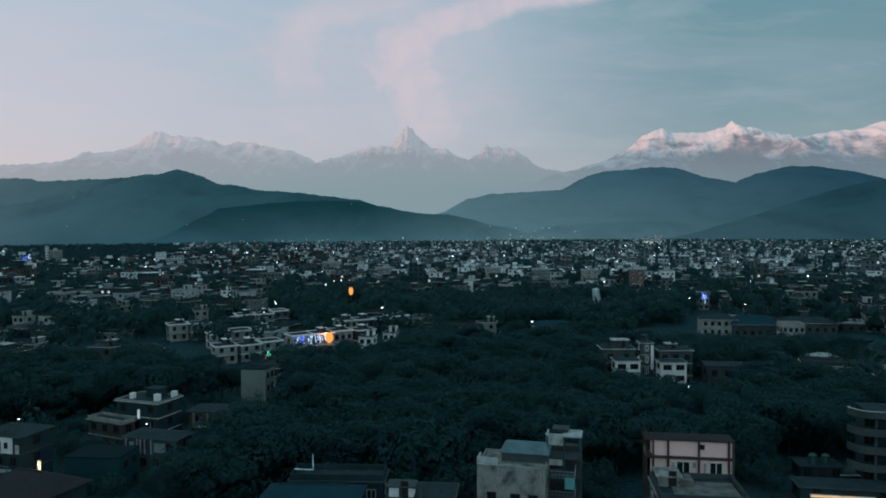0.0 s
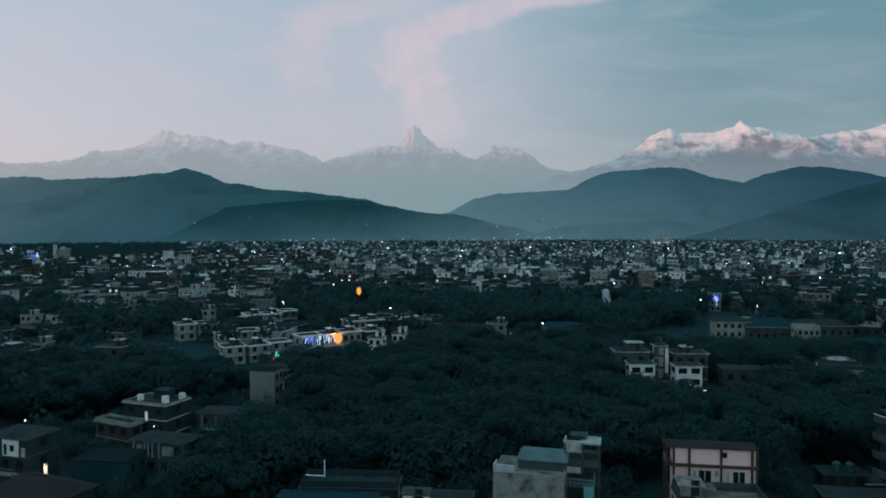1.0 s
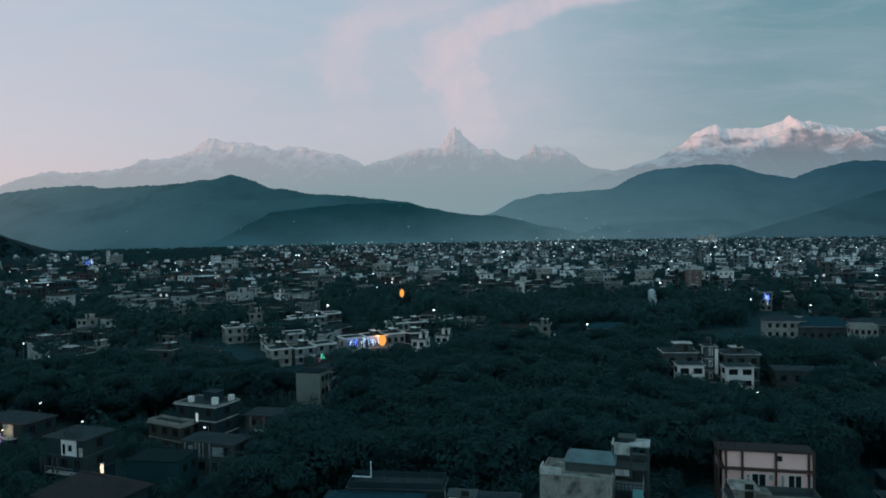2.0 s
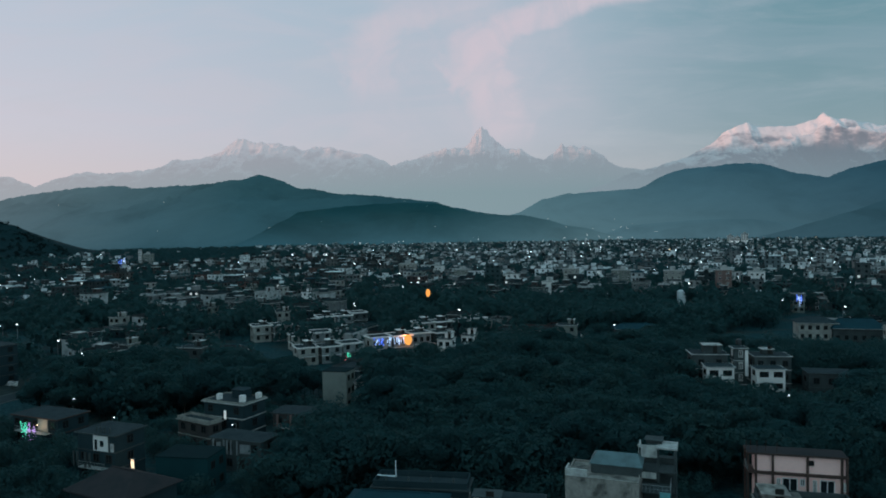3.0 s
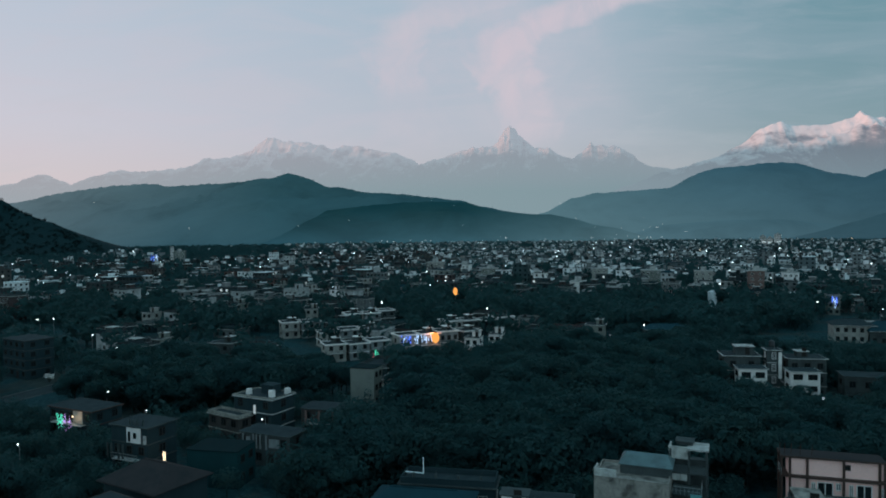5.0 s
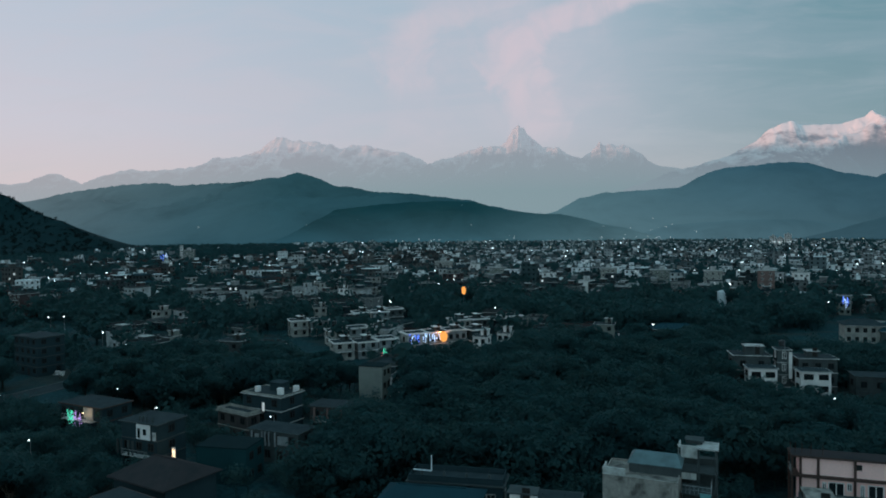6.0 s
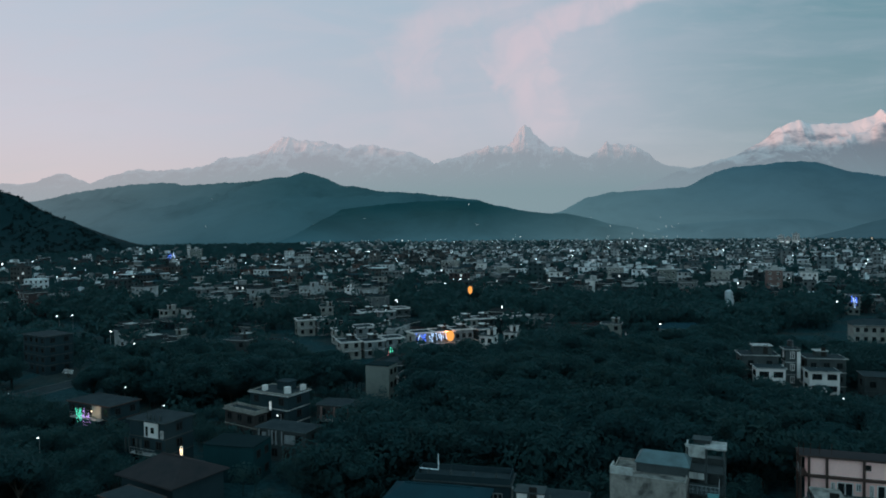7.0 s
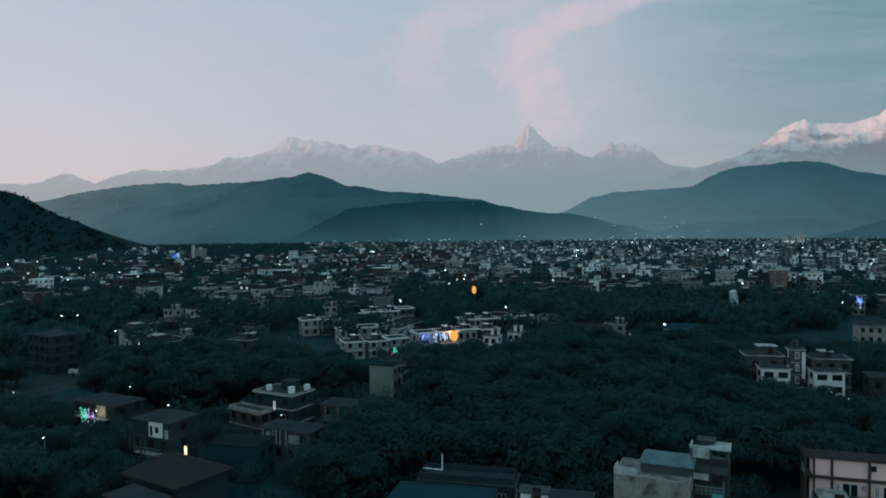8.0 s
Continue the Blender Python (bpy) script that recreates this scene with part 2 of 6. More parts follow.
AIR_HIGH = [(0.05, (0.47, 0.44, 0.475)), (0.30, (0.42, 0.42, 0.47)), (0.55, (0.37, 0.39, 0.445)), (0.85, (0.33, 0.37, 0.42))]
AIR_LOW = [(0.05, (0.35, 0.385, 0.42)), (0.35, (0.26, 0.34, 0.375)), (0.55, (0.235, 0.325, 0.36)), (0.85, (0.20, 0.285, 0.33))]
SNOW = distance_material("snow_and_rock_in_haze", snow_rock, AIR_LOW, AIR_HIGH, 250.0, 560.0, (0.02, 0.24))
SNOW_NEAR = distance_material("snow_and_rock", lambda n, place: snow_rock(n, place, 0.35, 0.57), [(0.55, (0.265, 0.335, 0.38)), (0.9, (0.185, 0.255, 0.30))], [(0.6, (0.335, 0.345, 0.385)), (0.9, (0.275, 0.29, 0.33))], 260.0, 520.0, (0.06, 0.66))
WOODED = forest_hazed_low((0.020, 0.060, 0.055), (0.085, 0.14, 0.105), (0.13, 0.15, 0.11))
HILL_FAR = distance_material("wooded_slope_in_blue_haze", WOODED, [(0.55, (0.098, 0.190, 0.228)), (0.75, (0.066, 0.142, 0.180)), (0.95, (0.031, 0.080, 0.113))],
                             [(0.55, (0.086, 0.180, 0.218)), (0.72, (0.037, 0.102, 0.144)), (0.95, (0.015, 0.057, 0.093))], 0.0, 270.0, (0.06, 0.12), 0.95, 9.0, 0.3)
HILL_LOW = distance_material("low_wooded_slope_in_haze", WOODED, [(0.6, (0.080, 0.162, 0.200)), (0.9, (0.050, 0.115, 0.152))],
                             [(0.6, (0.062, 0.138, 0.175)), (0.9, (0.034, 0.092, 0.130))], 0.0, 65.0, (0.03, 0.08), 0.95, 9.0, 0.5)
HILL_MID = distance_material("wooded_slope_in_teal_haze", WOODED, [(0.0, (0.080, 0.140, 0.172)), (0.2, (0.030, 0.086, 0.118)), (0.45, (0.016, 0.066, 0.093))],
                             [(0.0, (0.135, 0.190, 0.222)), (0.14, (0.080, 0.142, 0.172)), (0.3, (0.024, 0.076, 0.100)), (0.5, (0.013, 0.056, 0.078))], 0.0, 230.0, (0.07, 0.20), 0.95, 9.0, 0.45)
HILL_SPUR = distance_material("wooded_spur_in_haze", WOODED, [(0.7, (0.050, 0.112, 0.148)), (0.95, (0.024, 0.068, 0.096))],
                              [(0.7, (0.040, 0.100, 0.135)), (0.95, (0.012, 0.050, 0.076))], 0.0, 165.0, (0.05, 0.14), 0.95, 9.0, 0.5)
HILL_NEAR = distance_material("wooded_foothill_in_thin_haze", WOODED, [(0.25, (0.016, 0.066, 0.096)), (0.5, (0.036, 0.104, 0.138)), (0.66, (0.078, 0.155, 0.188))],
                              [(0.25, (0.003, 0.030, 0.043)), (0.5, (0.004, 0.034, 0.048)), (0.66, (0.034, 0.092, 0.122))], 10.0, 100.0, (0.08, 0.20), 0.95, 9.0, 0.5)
HILL_DARK = material("dark_wooded_hill", forest_colour((0.007, 0.022, 0.024), (0.010, 0.028, 0.030), 0.02), 0.95)
GROUND = material("dark_soil_and_grass", soil_and_grass, 0.95, bump=0.3, bump_scale=0.9)
ASPHALT = material("asphalt", worn((0.036, 0.046, 0.048), (0.020, 0.026, 0.027), 0.7, 0.3, False), 0.85)
KERB = material("kerb_concrete", worn((0.12, 0.12, 0.115), (0.05, 0.05, 0.05), 0.7, 0.8, False))
PAINT = material("house_wall_paint", house_paint("object"), 0.9, bump=0.01, bump_scale=6.0)
DARK_PLASTER = material("dark_weathered_plaster", worn((0.026, 0.043, 0.048), (0.015, 0.027, 0.031)), 0.9, bump=0.01)
PATCHY = material("patchy_concrete", worn((0.32, 0.275, 0.24), (0.055, 0.050, 0.046), 0.97, 0.6), 0.9, bump=0.01)
PAINT_HAZED = material("hazed_far_house_paint", hazed_paint, 0.95)
PAINT_FAR = material("far_house_wall_paint", house_paint("island"), 0.9)
PATCHY_PALE = material("pale_patchy_plaster", worn((0.52, 0.49, 0.45), (0.17, 0.16, 0.15), 0.8, 0.9), 0.9, bump=0.01)
CONCRETE = material("bare_concrete", worn((0.068, 0.077, 0.076), (0.024, 0.030, 0.031)), 0.9, bump=0.01)
SLAB_FAR = material("far_roof_slab", slab_paint, 0.9)
ROOF_TOP = material("flat_roof_screed", worn((0.034, 0.045, 0.048), (0.018, 0.026, 0.029), 0.8, 0.5, False), 0.9)
SCREED = material("pale_brown_roof_screed", worn((0.30, 0.265, 0.23), (0.12, 0.11, 0.10), 0.85, 0.5, False), 0.9, bump=0.01)
ROOF_SCREED = material("stained_roof_screed", worn((0.17, 0.145, 0.125), (0.06, 0.056, 0.052), 0.9, 0.7, False), 0.9, bump=0.01)
BALCONY = material("grey_balcony_plaster", worn((0.072, 0.080, 0.077), (0.032, 0.038, 0.038), 0.75, 0.5), 0.9, bump=0.01)
SLAB = material("slab_edge_concrete", worn((0.48, 0.44, 0.41), (0.10, 0.098, 0.095), 0.75, 0.8), 0.85)
WHITE = material("white_wall_paint", worn((0.82, 0.72, 0.67), (0.44, 0.39, 0.36), 0.5, 0.5), 0.8)
ROW_WALL = material("dull_white_row_paint", worn((0.27, 0.27, 0.265), (0.085, 0.09, 0.09), 0.8, 0.45), 0.9)
SCHOOL = material("pale_school_plaster", worn((0.35, 0.315, 0.28), (0.14, 0.13, 0.12), 0.65, 0.4), 0.9)
PINK = material("pale_pink_wall_paint", worn((0.96, 0.55, 0.48), (0.80, 0.44, 0.38), 0.25, 0.35), 0.8)
BROWN = material("brown_paint", worn((0.085, 0.050, 0.042), (0.035, 0.028, 0.026)), 0.75)
BRICK = material("red_brown_plaster", worn((0.20, 0.12, 0.105), (0.10, 0.07, 0.062)), 0.9)
BRICK_DIM = material("dull_brown_plaster", worn((0.066, 0.055, 0.051), (0.032, 0.030, 0.030)), 0.9)
GREY = material("grey_green_plaster", worn((0.20, 0.20, 0.175), (0.12, 0.125, 0.115), 0.6, 0.25), 0.9)
TEAL = material("teal_plaster", worn((0.013, 0.048, 0.052), (0.010, 0.034, 0.038), 0.7, 0.2), 0.95)
TEAL_ROOF = material("dark_teal_roof_paint", worn((0.007, 0.021, 0.023), (0.006, 0.016, 0.018), 0.7, 0.3, False), 0.95)
BLUE_SHEET = material("blue_roof_sheet", worn((0.014, 0.045, 0.056), (0.013, 0.030, 0.037), 0.6, 0.3, False), 0.9, 0.0)
GREEN_SHEET = material("weathered_green_roof_sheet", worn((0.085, 0.135, 0.14), (0.035, 0.05, 0.05), 0.7, 0.6, False), 0.6, 0.0)
RED_SHEET = material("red_brown_roof", worn((0.042, 0.034, 0.034), (0.022, 0.024, 0.026), 0.7, 0.4, False), 0.9)
GLASS = material("dark_window_glass", lambda n, p: (0.012, 0.016, 0.018), 0.12)
TIMBER = material("dark_window_timber", worn((0.034, 0.029, 0.026), (0.02, 0.018, 0.017)), 0.7)
METAL = material("painted_steel", worn((0.32, 0.33, 0.33), (0.12, 0.10, 0.08), 0.5, 2.0), 0.5, 0.6)
LIGHT_STEEL = material("white_painted_steel", worn((0.75, 0.76, 0.76), (0.4, 0.38, 0.36), 0.3, 2.0), 0.5)
TEAL_RAIL = material("teal_painted_steel", worn((0.12, 0.34, 0.34), (0.08, 0.14, 0.14), 0.4, 2.0), 0.5)
TANK = material("black_plastic_tank", worn((0.02, 0.02, 0.022), (0.05, 0.05, 0.05), 0.5, 1.0), 0.45)
TANK_GREEN = material("green_plastic_tank", worn((0.014, 0.056, 0.047), (0.010, 0.034, 0.031), 0.5, 1.0), 0.5)
TANK_WHITE = material("white_plastic_tank", worn((0.6, 0.6, 0.6), (0.35, 0.35, 0.34), 0.5, 1.0), 0.5)
BARK = material("bark", worn((0.06, 0.048, 0.038), (0.03, 0.026, 0.022), 0.7, 2.0), 0.95)


def leaf_colour(n, place):
    pick = n.add("ShaderNodeObjectInfo").outputs["Random"]
    tone = n.ramp(pick, [(0.0, (0.029, 0.079, 0.077)), (0.5, (0.048, 0.089, 0.076)), (1.0, (0.034, 0.082, 0.082))], "LINEAR")
    return n.mix(n.ramp(n.noise(place, 0.7, 4.0), [(0.3, 0.0), (0.7, 1.0)]), tone, (0.029, 0.078, 0.077))


def leaf_material(name="leaves", shade=1.0):
    m = bpy.data.materials.new(name)
    m.use_nodes = True
    n = Nodes(m.node_tree)
    colour = n.mix(1.0, leaf_colour(n, n.add("ShaderNodeNewGeometry").outputs["Position"]), (0.91 * shade, 1.02 * shade, 1.06 * shade), "MULTIPLY")
    # small leaves within a spray lie flatter than the spray itself
    flat = n.add("ShaderNodeVectorMath", {0: n.add("ShaderNodeVectorMath", {0: n.add("ShaderNodeNewGeometry").outputs["Normal"], 1: (0, 0, 7.0)}, operation="ADD").outputs[0]}, operation="NORMALIZE").outputs[0]
    face = n.add("ShaderNodeBsdfPrincipled", {"Base Color": colour, "Roughness": 0.8, "Specular IOR Level": 0.2, "Normal": flat}).outputs[0]
    through_leaf = n.add("ShaderNodeBsdfTranslucent", {0: colour}).outputs[0]
    n.add("ShaderNodeOutputMaterial", {0: n.add("ShaderNodeMixShader", {0: 0.6, 1: face, 2: through_leaf}).outputs[0]})
    return m


LEAF = leaf_material()
# the same leaves at 28 percent of their colour, for the hill's trees
LEAF_DARK = leaf_material("dark_leaves", 0.28)
LAMP_WHITE = glowing("cool_white_lamp", (0.85, 0.96, 1.0), 5.0)
LAMP_WARM = glowing("warm_lamp", (1.0, 0.72, 0.42), 3.0)
LAMP_GOLD = glowing("golden_shop_light", (1.0, 0.62, 0.32), 0.9)
LAMP_DIM = glowing("dim_white_window_light", (0.80, 0.92, 0.95), 1.1)
LAMP_FAINT = glowing("faint_window_light", (0.74, 0.88, 0.90), 0.6)
LAMP_ORANGE = glowing("orange_lantern_light", (1.0, 0.42, 0.10), 1.05)
LAMP_BLUE = glowing("blue_fairy_light", (0.10, 0.22, 1.0), 1.6)
LAMP_ICE = glowing("pale_blue_fairy_light", (0.45, 0.66, 1.0), 1.5)
LAMP_GREEN = glowing("green_fairy_light", (0.10, 0.85, 0.55), 1.1)
LAMP_VIOLET = glowing("violet_fairy_light", (0.55, 0.36, 0.85), 1.1)
LAMP_PINK = glowing("red_fairy_light", (0.9, 0.25, 0.3), 0.9)


# ---- mesh tools ----
class Geo:
    """Collects boxes, prisms and tubes into one mesh."""

    def __init__(self):
        self.v, self.f, self.m = [], [], []

    def faces(self, verts, faces, mat=0):
        k = len(self.v)
        self.v += verts
        self.f += [tuple(i + k for i in f) for f in faces]
        self.m += [mat] * len(faces)

    def box(self, x, y, z, sx, sy, sz, mat=0, turn=0.0):
        """Centre of the base, and the sizes."""
        c, s = math.cos(turn), math.sin(turn)
        pts = []
        for dz in (0, sz):
            for a, b in ((-1, -1), (1, -1), (1, 1), (-1, 1)):
                px, py = a * sx / 2, b * sy / 2
                pts.append((x + px * c - py * s, y + px * s + py * c, z + dz))
        self.faces(pts, [(3, 2, 1, 0), (4, 5, 6, 7), (0, 1, 5, 4), (1, 2, 6, 5), (2, 3, 7, 6), (3, 0, 4, 7)], mat)
        return self

    def tube(self, a, b, r0, r1, sides=8, mat=0):
        a, b = Vector(a), Vector(b)
        d = (b - a).normalized()
        e = d.orthogonal().normalized()
        g = d.cross(e)
        pts = []
        for p, r in ((a, r0), (b, r1)):
            for i in range(sides):
                t = 2 * math.pi * i / sides
                pts.append(tuple(p + e * (r * math.cos(t)) + g * (r * math.sin(t))))
        fs = [(i, (i + 1) % sides, sides + (i + 1) % sides, sides + i) for i in range(sides)]
        fs += [tuple(range(sides - 1, -1, -1)), tuple(range(sides, 2 * sides))]
        self.faces(pts, fs, mat)
        return self

    def hip(self, x, y, z, sx, sy, h, ridge, thick=0.12, mat=0):
        """A hipped roof over sx by sy with a ridge of that length along x."""
        a, b, r = sx / 2, sy / 2, ridge / 2
        pts = [(x - a, y - b, z), (x + a, y - b, z), (x + a, y + b, z), (x - a, y + b, z),
               (x - a, y - b, z + thick), (x + a, y - b, z + thick), (x + a, y + b, z + thick), (x - a, y + b, z + thick),
               (x - r, y, z + thick + h), (x + r, y, z + thick + h)]
        self.faces(pts, [(3, 2, 1, 0), (0, 1, 5, 4), (1, 2, 6, 5), (2, 3, 7, 6), (3, 0, 4, 7), (4, 5, 9, 8), (6, 7, 8, 9), (5, 6, 9), (7, 4, 8)], mat)
        return self

    def ball(self, x, y, z, rx, rz, mat=0, rings=4, sides=8):
        pts = [(x, y, z - rz)]
        for i in range(1, rings):
            t = -math.pi / 2 + math.pi * i / rings
            for j in range(sides):
                q = 2 * math.pi * j / sides
                pts.append((x + rx * math.cos(t) * math.cos(q), y + rx * math.cos(t) * math.sin(q), z + rz * math.sin(t)))
        pts.append((x, y, z + rz))
        fs = [(0, 1 + (j + 1) % sides, 1 + j) for j in range(sides)]
        for i in range(rings - 2):
            k = 1 + i * sides
            fs += [(k + j, k + (j + 1) % sides, k + sides + (j + 1) % sides, k + sides + j) for j in range(sides)]
        k, top = 1 + (rings - 2) * sides, len(pts) - 1
        fs += [(k + j, k + (j + 1) % sides, top) for j in range(sides)]
        self.faces(pts, fs, mat)
        return self

    def mesh(self, name, *mats, smooth=False):
        me = bpy.data.meshes.new(name)
        me.from_pydata(self.v, [], self.f)
        for m in mats:
            me.materials.append(m)
        if len(mats) > 1:
            me.polygons.foreach_set("material_index", self.m)
        if smooth:
            me.polygons.foreach_set("use_smooth", [True] * len(self.f))
        me.update()
        return me


def part(name, data, parent, label="", at=None):
    ob = new(name, data)
    ob.parent = parent
    if at is not None:
        ob.matrix_basis = at
    if label:
        ob["label"] = label
    return ob


def thing(name, at, label, category, group="", kind=""):
    ob = new(name)
    ob.empty_display_size = 0.5
    ob.matrix_basis = at
    return tagged(ob, label, category, group, kind)


SHARED = {}


def shared(key, make):
    if key not in SHARED:
        SHARED[key] = make()
    return SHARED[key]


def window_mesh(w, h, trim="white"):
    """Frame, mullion and sill round a set-back pane; front towards -y."""
    def make():
        g, t = Geo(), 0.10
        xs = [-w / 2, -w / 2 + t, -t / 2, t / 2, w / 2 - t, w / 2]
        zs = [0, t, h - t, h]
        solid = {(i, k) for i in range(5) for k in range(3)} - {(1, 1), (3, 1)}
        pts = [(x, y, z) for y in (-0.11, 0.0) for z in zs for x in xs]
        at = lambda i, k, b: b * 24 + k * 6 + i
        fs = []
        for i, k in solid:
            fs.append((at(i, k, 0), at(i + 1, k, 0), at(i + 1, k + 1, 0), at(i, k + 1, 0)))
            for (di, dk), (p, q) in (((0, -1), ((i, k), (i + 1, k))), ((1, 0), ((i + 1, k), (i + 1, k + 1))), ((0, 1), ((i + 1, k + 1), (i, k + 1))), ((-1, 0), ((i, k + 1), (i, k)))):
                if (i + di, k + dk) not in solid:
                    fs.append((at(*p, 0), at(*p, 1), at(*q, 1), at(*q, 0)))
        g.faces(pts, fs)
        return g.mesh("window", {"white": SLAB, "dark": TIMBER, "pale": WHITE}[trim])
    return shared(("window", w, h, trim), make)


def pane_mesh(w, h, mat=None):
    mat = mat or GLASS
    return shared(("pane", w, h, mat.name), lambda: Geo().box(0, -0.02, 0.09, w - 0.18, 0.04, h - 0.18).mesh("pane", mat))


def add_window(parent, at, w, h, trim="white", lit=None):
    win = part("window", window_mesh(w, h, trim), parent, "", at)
    part("pane", pane_mesh(w, h, lit), win, "glowing pane" if lit else "")
    return win


def door_mesh(w, h):
    def make():
        g = Geo()
        g.box(0, -0.03, 0, w, 0.06, h)
        for x in (-w / 2, w / 2):
            g.box(x, -0.05, 0, 0.1, 0.12, h)
        g.box(0, -0.05, h, w + 0.1, 0.12, 0.1)
        return g.mesh("door", TIMBER)
    return shared(("door", w, h), make)


def parapet_mesh(w, d, h, mat=None, t=0.14):
    g = Geo()
    g.box(0, -d / 2 + t / 2, 0, w, t, h).box(0, d / 2 - t / 2, 0, w, t, h)
    g.box(-w / 2 + t / 2, 0, 0, t, d - 2 * t, h).box(w / 2 - t / 2, 0, 0, t, d - 2 * t, h)
    g.box(0, -d / 2 + t / 2, h, w + 0.06, t + 0.10, 0.06)
    return g.mesh("parapet", mat or PAINT)


def tank_mesh(r, h, mat):
    def make():
        g = Geo().tube((0, 0, 0.0), (0, 0, h * 0.8), r, r, 14).tube((0, 0, h * 0.8), (0, 0, h * 0.95), r, r * 0.45, 14)
        g.tube((0, 0, h * 0.95), (0, 0, h), r * 0.3, r * 0.3, 10)
        for z in (0.25, 0.5):
            g.tube((0, 0, h * z), (0, 0, h * z + 0.06), r * 1.04, r * 1.04, 14)
        return g.mesh("water_tank", mat, smooth=False)
    return shared(("tank", r, h, mat.name), make)


def railing_mesh(w, mat, h=0.95):
    def make():
        g = Geo().box(0, 0, h, w, 0.06, 0.06).box(0, 0, h * 0.5, w, 0.03, 0.03)
        k = max(2, int(w / 0.5))
        for i in range(k + 1):
            g.box(-w / 2 + w * i / k, 0, 0, 0.04, 0.04, h)
        return g.mesh("railing", mat)
    return shared(("railing", round(w, 2), mat.name), make)


def house(x, y, w, d, floors, turn, label, wall=None, fh=3.0, cols=3, side_cols=2, win=(1.3, 1.4), trim="white", stair=None,
          tank=None, parapet=True, balcony=(), stubs=0, slabs=True, door=True, roof=None, lit=(), base=0.0, skip=(), group="", name="house", stair_mat=None, edge=None):
    """A flat-roofed house of the valley: storeys of plastered wall with slab edges, windows, parapet, stair head and water tank."""
    wall, edge = wall or PAINT, edge or SLAB
    H = floors * fh
    h = thing(name, pose(x, y, base, 0, 0, turn), label, "house", group)
    part("wall", Geo().box(0, 0, -0.4, w, d, H + 0.4).mesh("wall", wall), h)
    if slabs:
        band = Geo().box(0, 0, 0, w + 0.24, d + 0.24, 0.16).mesh("floor_slab", edge)
        for k in range(1, floors):
            part("floor_slab", band, h, "", pose(0, 0, k * fh - 0.08))
    part("roof_slab", Geo().box(0, 0, 0, w + 0.7, d + 0.7, 0.18, 0).box(0, 0, 0.18, w + 0.3, d + 0.3, 0.03, 1).mesh("roof_slab", edge, ROOF_TOP), h, "", pose(0, 0, H))
    if parapet:
        part("parapet", parapet_mesh(w, d, 0.75, wall), h, "", pose(0, 0, H + 0.21))
    for k in range(floors):
        for i in range(cols):
            px = (i + 0.5) / cols * w - w / 2
            if k == 0 and door and i == cols // 2:
                part("door", door_mesh(1.0, 2.1), h, "", pose(px, -d / 2, 0.05))
                continue
            if (k, i) in skip:
                continue
            add_window(h, pose(px, -d / 2, k * fh + 0.9), *win, trim, LAMP_DIM if (k, i) in lit else None)
        for s in (-1, 1):
            for i in range(side_cols):
                py = (i + 0.5) / side_cols * d - d / 2
                add_window(h, pose(s * w / 2, py, k * fh + 0.9, 0, 0, 90 * s), *win, trim)
    for k in balcony:
        b = part("balcony", Geo().box(0, -0.6, 0, w * 0.7, 1.2, 0.14).mesh("balcony", SLAB), h, "", pose(0, -d / 2, k * fh))
        part("railing", railing_mesh(w * 0.7, METAL), b, "", pose(0, -1.15, 0.14))
    if stair:
        sx, sy, sw, sd, sh = stair
        s = part("stair_house", Geo().box(0, 0, 0, sw, sd, sh).mesh("stair_house", stair_mat or wall), h, "", pose(sx, sy, H + 0.21))
        part("stair_house_roof", Geo().box(0, 0, 0, sw + 0.6, sd + 0.6, 0.16).mesh("stair_house_roof", edge), s, "", pose(0, 0, sh))
        part("door", door_mesh(0.9, 2.0), s, "", pose(sw * 0.15, -sd / 2, 0.02))
    if tank:
        tx, ty, tz = tank
        part("water_tank", tank_mesh(0.6, 1.5, TANK), h, "black plastic water tank", pose(tx, ty, H + 0.21 + tz))
        if tz > 0.5:
            g = Geo()
            for a in (-0.5, 0.5):
                for b in (-0.5, 0.5):
                    g.box(a, b, 0, 0.07, 0.07, tz)
            g.box(0, 0, tz - 0.06, 1.3, 1.3, 0.06)
            part("tank_stand", g.mesh("tank_stand", METAL), h, "", pose(tx, ty, H + 0.21))
    for i in range(stubs):
        px = (i + 0.5) / stubs * (w - 0.6) - (w - 0.6) / 2
        part("column_stub", shared("stub", lambda: Geo().box(0, 0, 0, 0.3, 0.3, 1.3).tube((0.07, 0, 1.3), (0.09, 0, 1.9), 0.02, 0.02, 4).tube((-0.07, 0, 1.3), (-0.05, 0, 1.8), 0.02, 0.02, 4).mesh("column_stub", CONCRETE)),
             h, "", pose(px, -d / 2 + 0.3, H + 0.21))
    return h


# ---- ground, roads, hills and mountains ----
def ground_sheet():
    g = Geo()
    k, r = 40, 9000
    g.faces([(-r + 2 * r * i / k, -r + 2 * r * j / k, 0) for j in range(k + 1) for i in range(k + 1)],
            [(j * (k + 1) + i, j * (k + 1) + i + 1, (j + 1) * (k + 1) + i + 1, (j + 1) * (k + 1) + i) for j in range(k) for i in range(k)])
    return tagged(new("ground", g.mesh("ground", GROUND)), "dark valley floor of soil, grass and yards", "ground", "", "structure")


def knots(ks, x):
    """Smooth line through the heights."""
    if x <= ks[0][0]:
        return ks[0][1]
    for (a, za), (b, zb) in zip(ks, ks[1:]):
        if x <= b:
            t = (x - a) / (b - a)
            return za + (zb - za) * (t * 0.6 + 0.4 * t * t * (3 - 2 * t))
    return ks[-1][1]


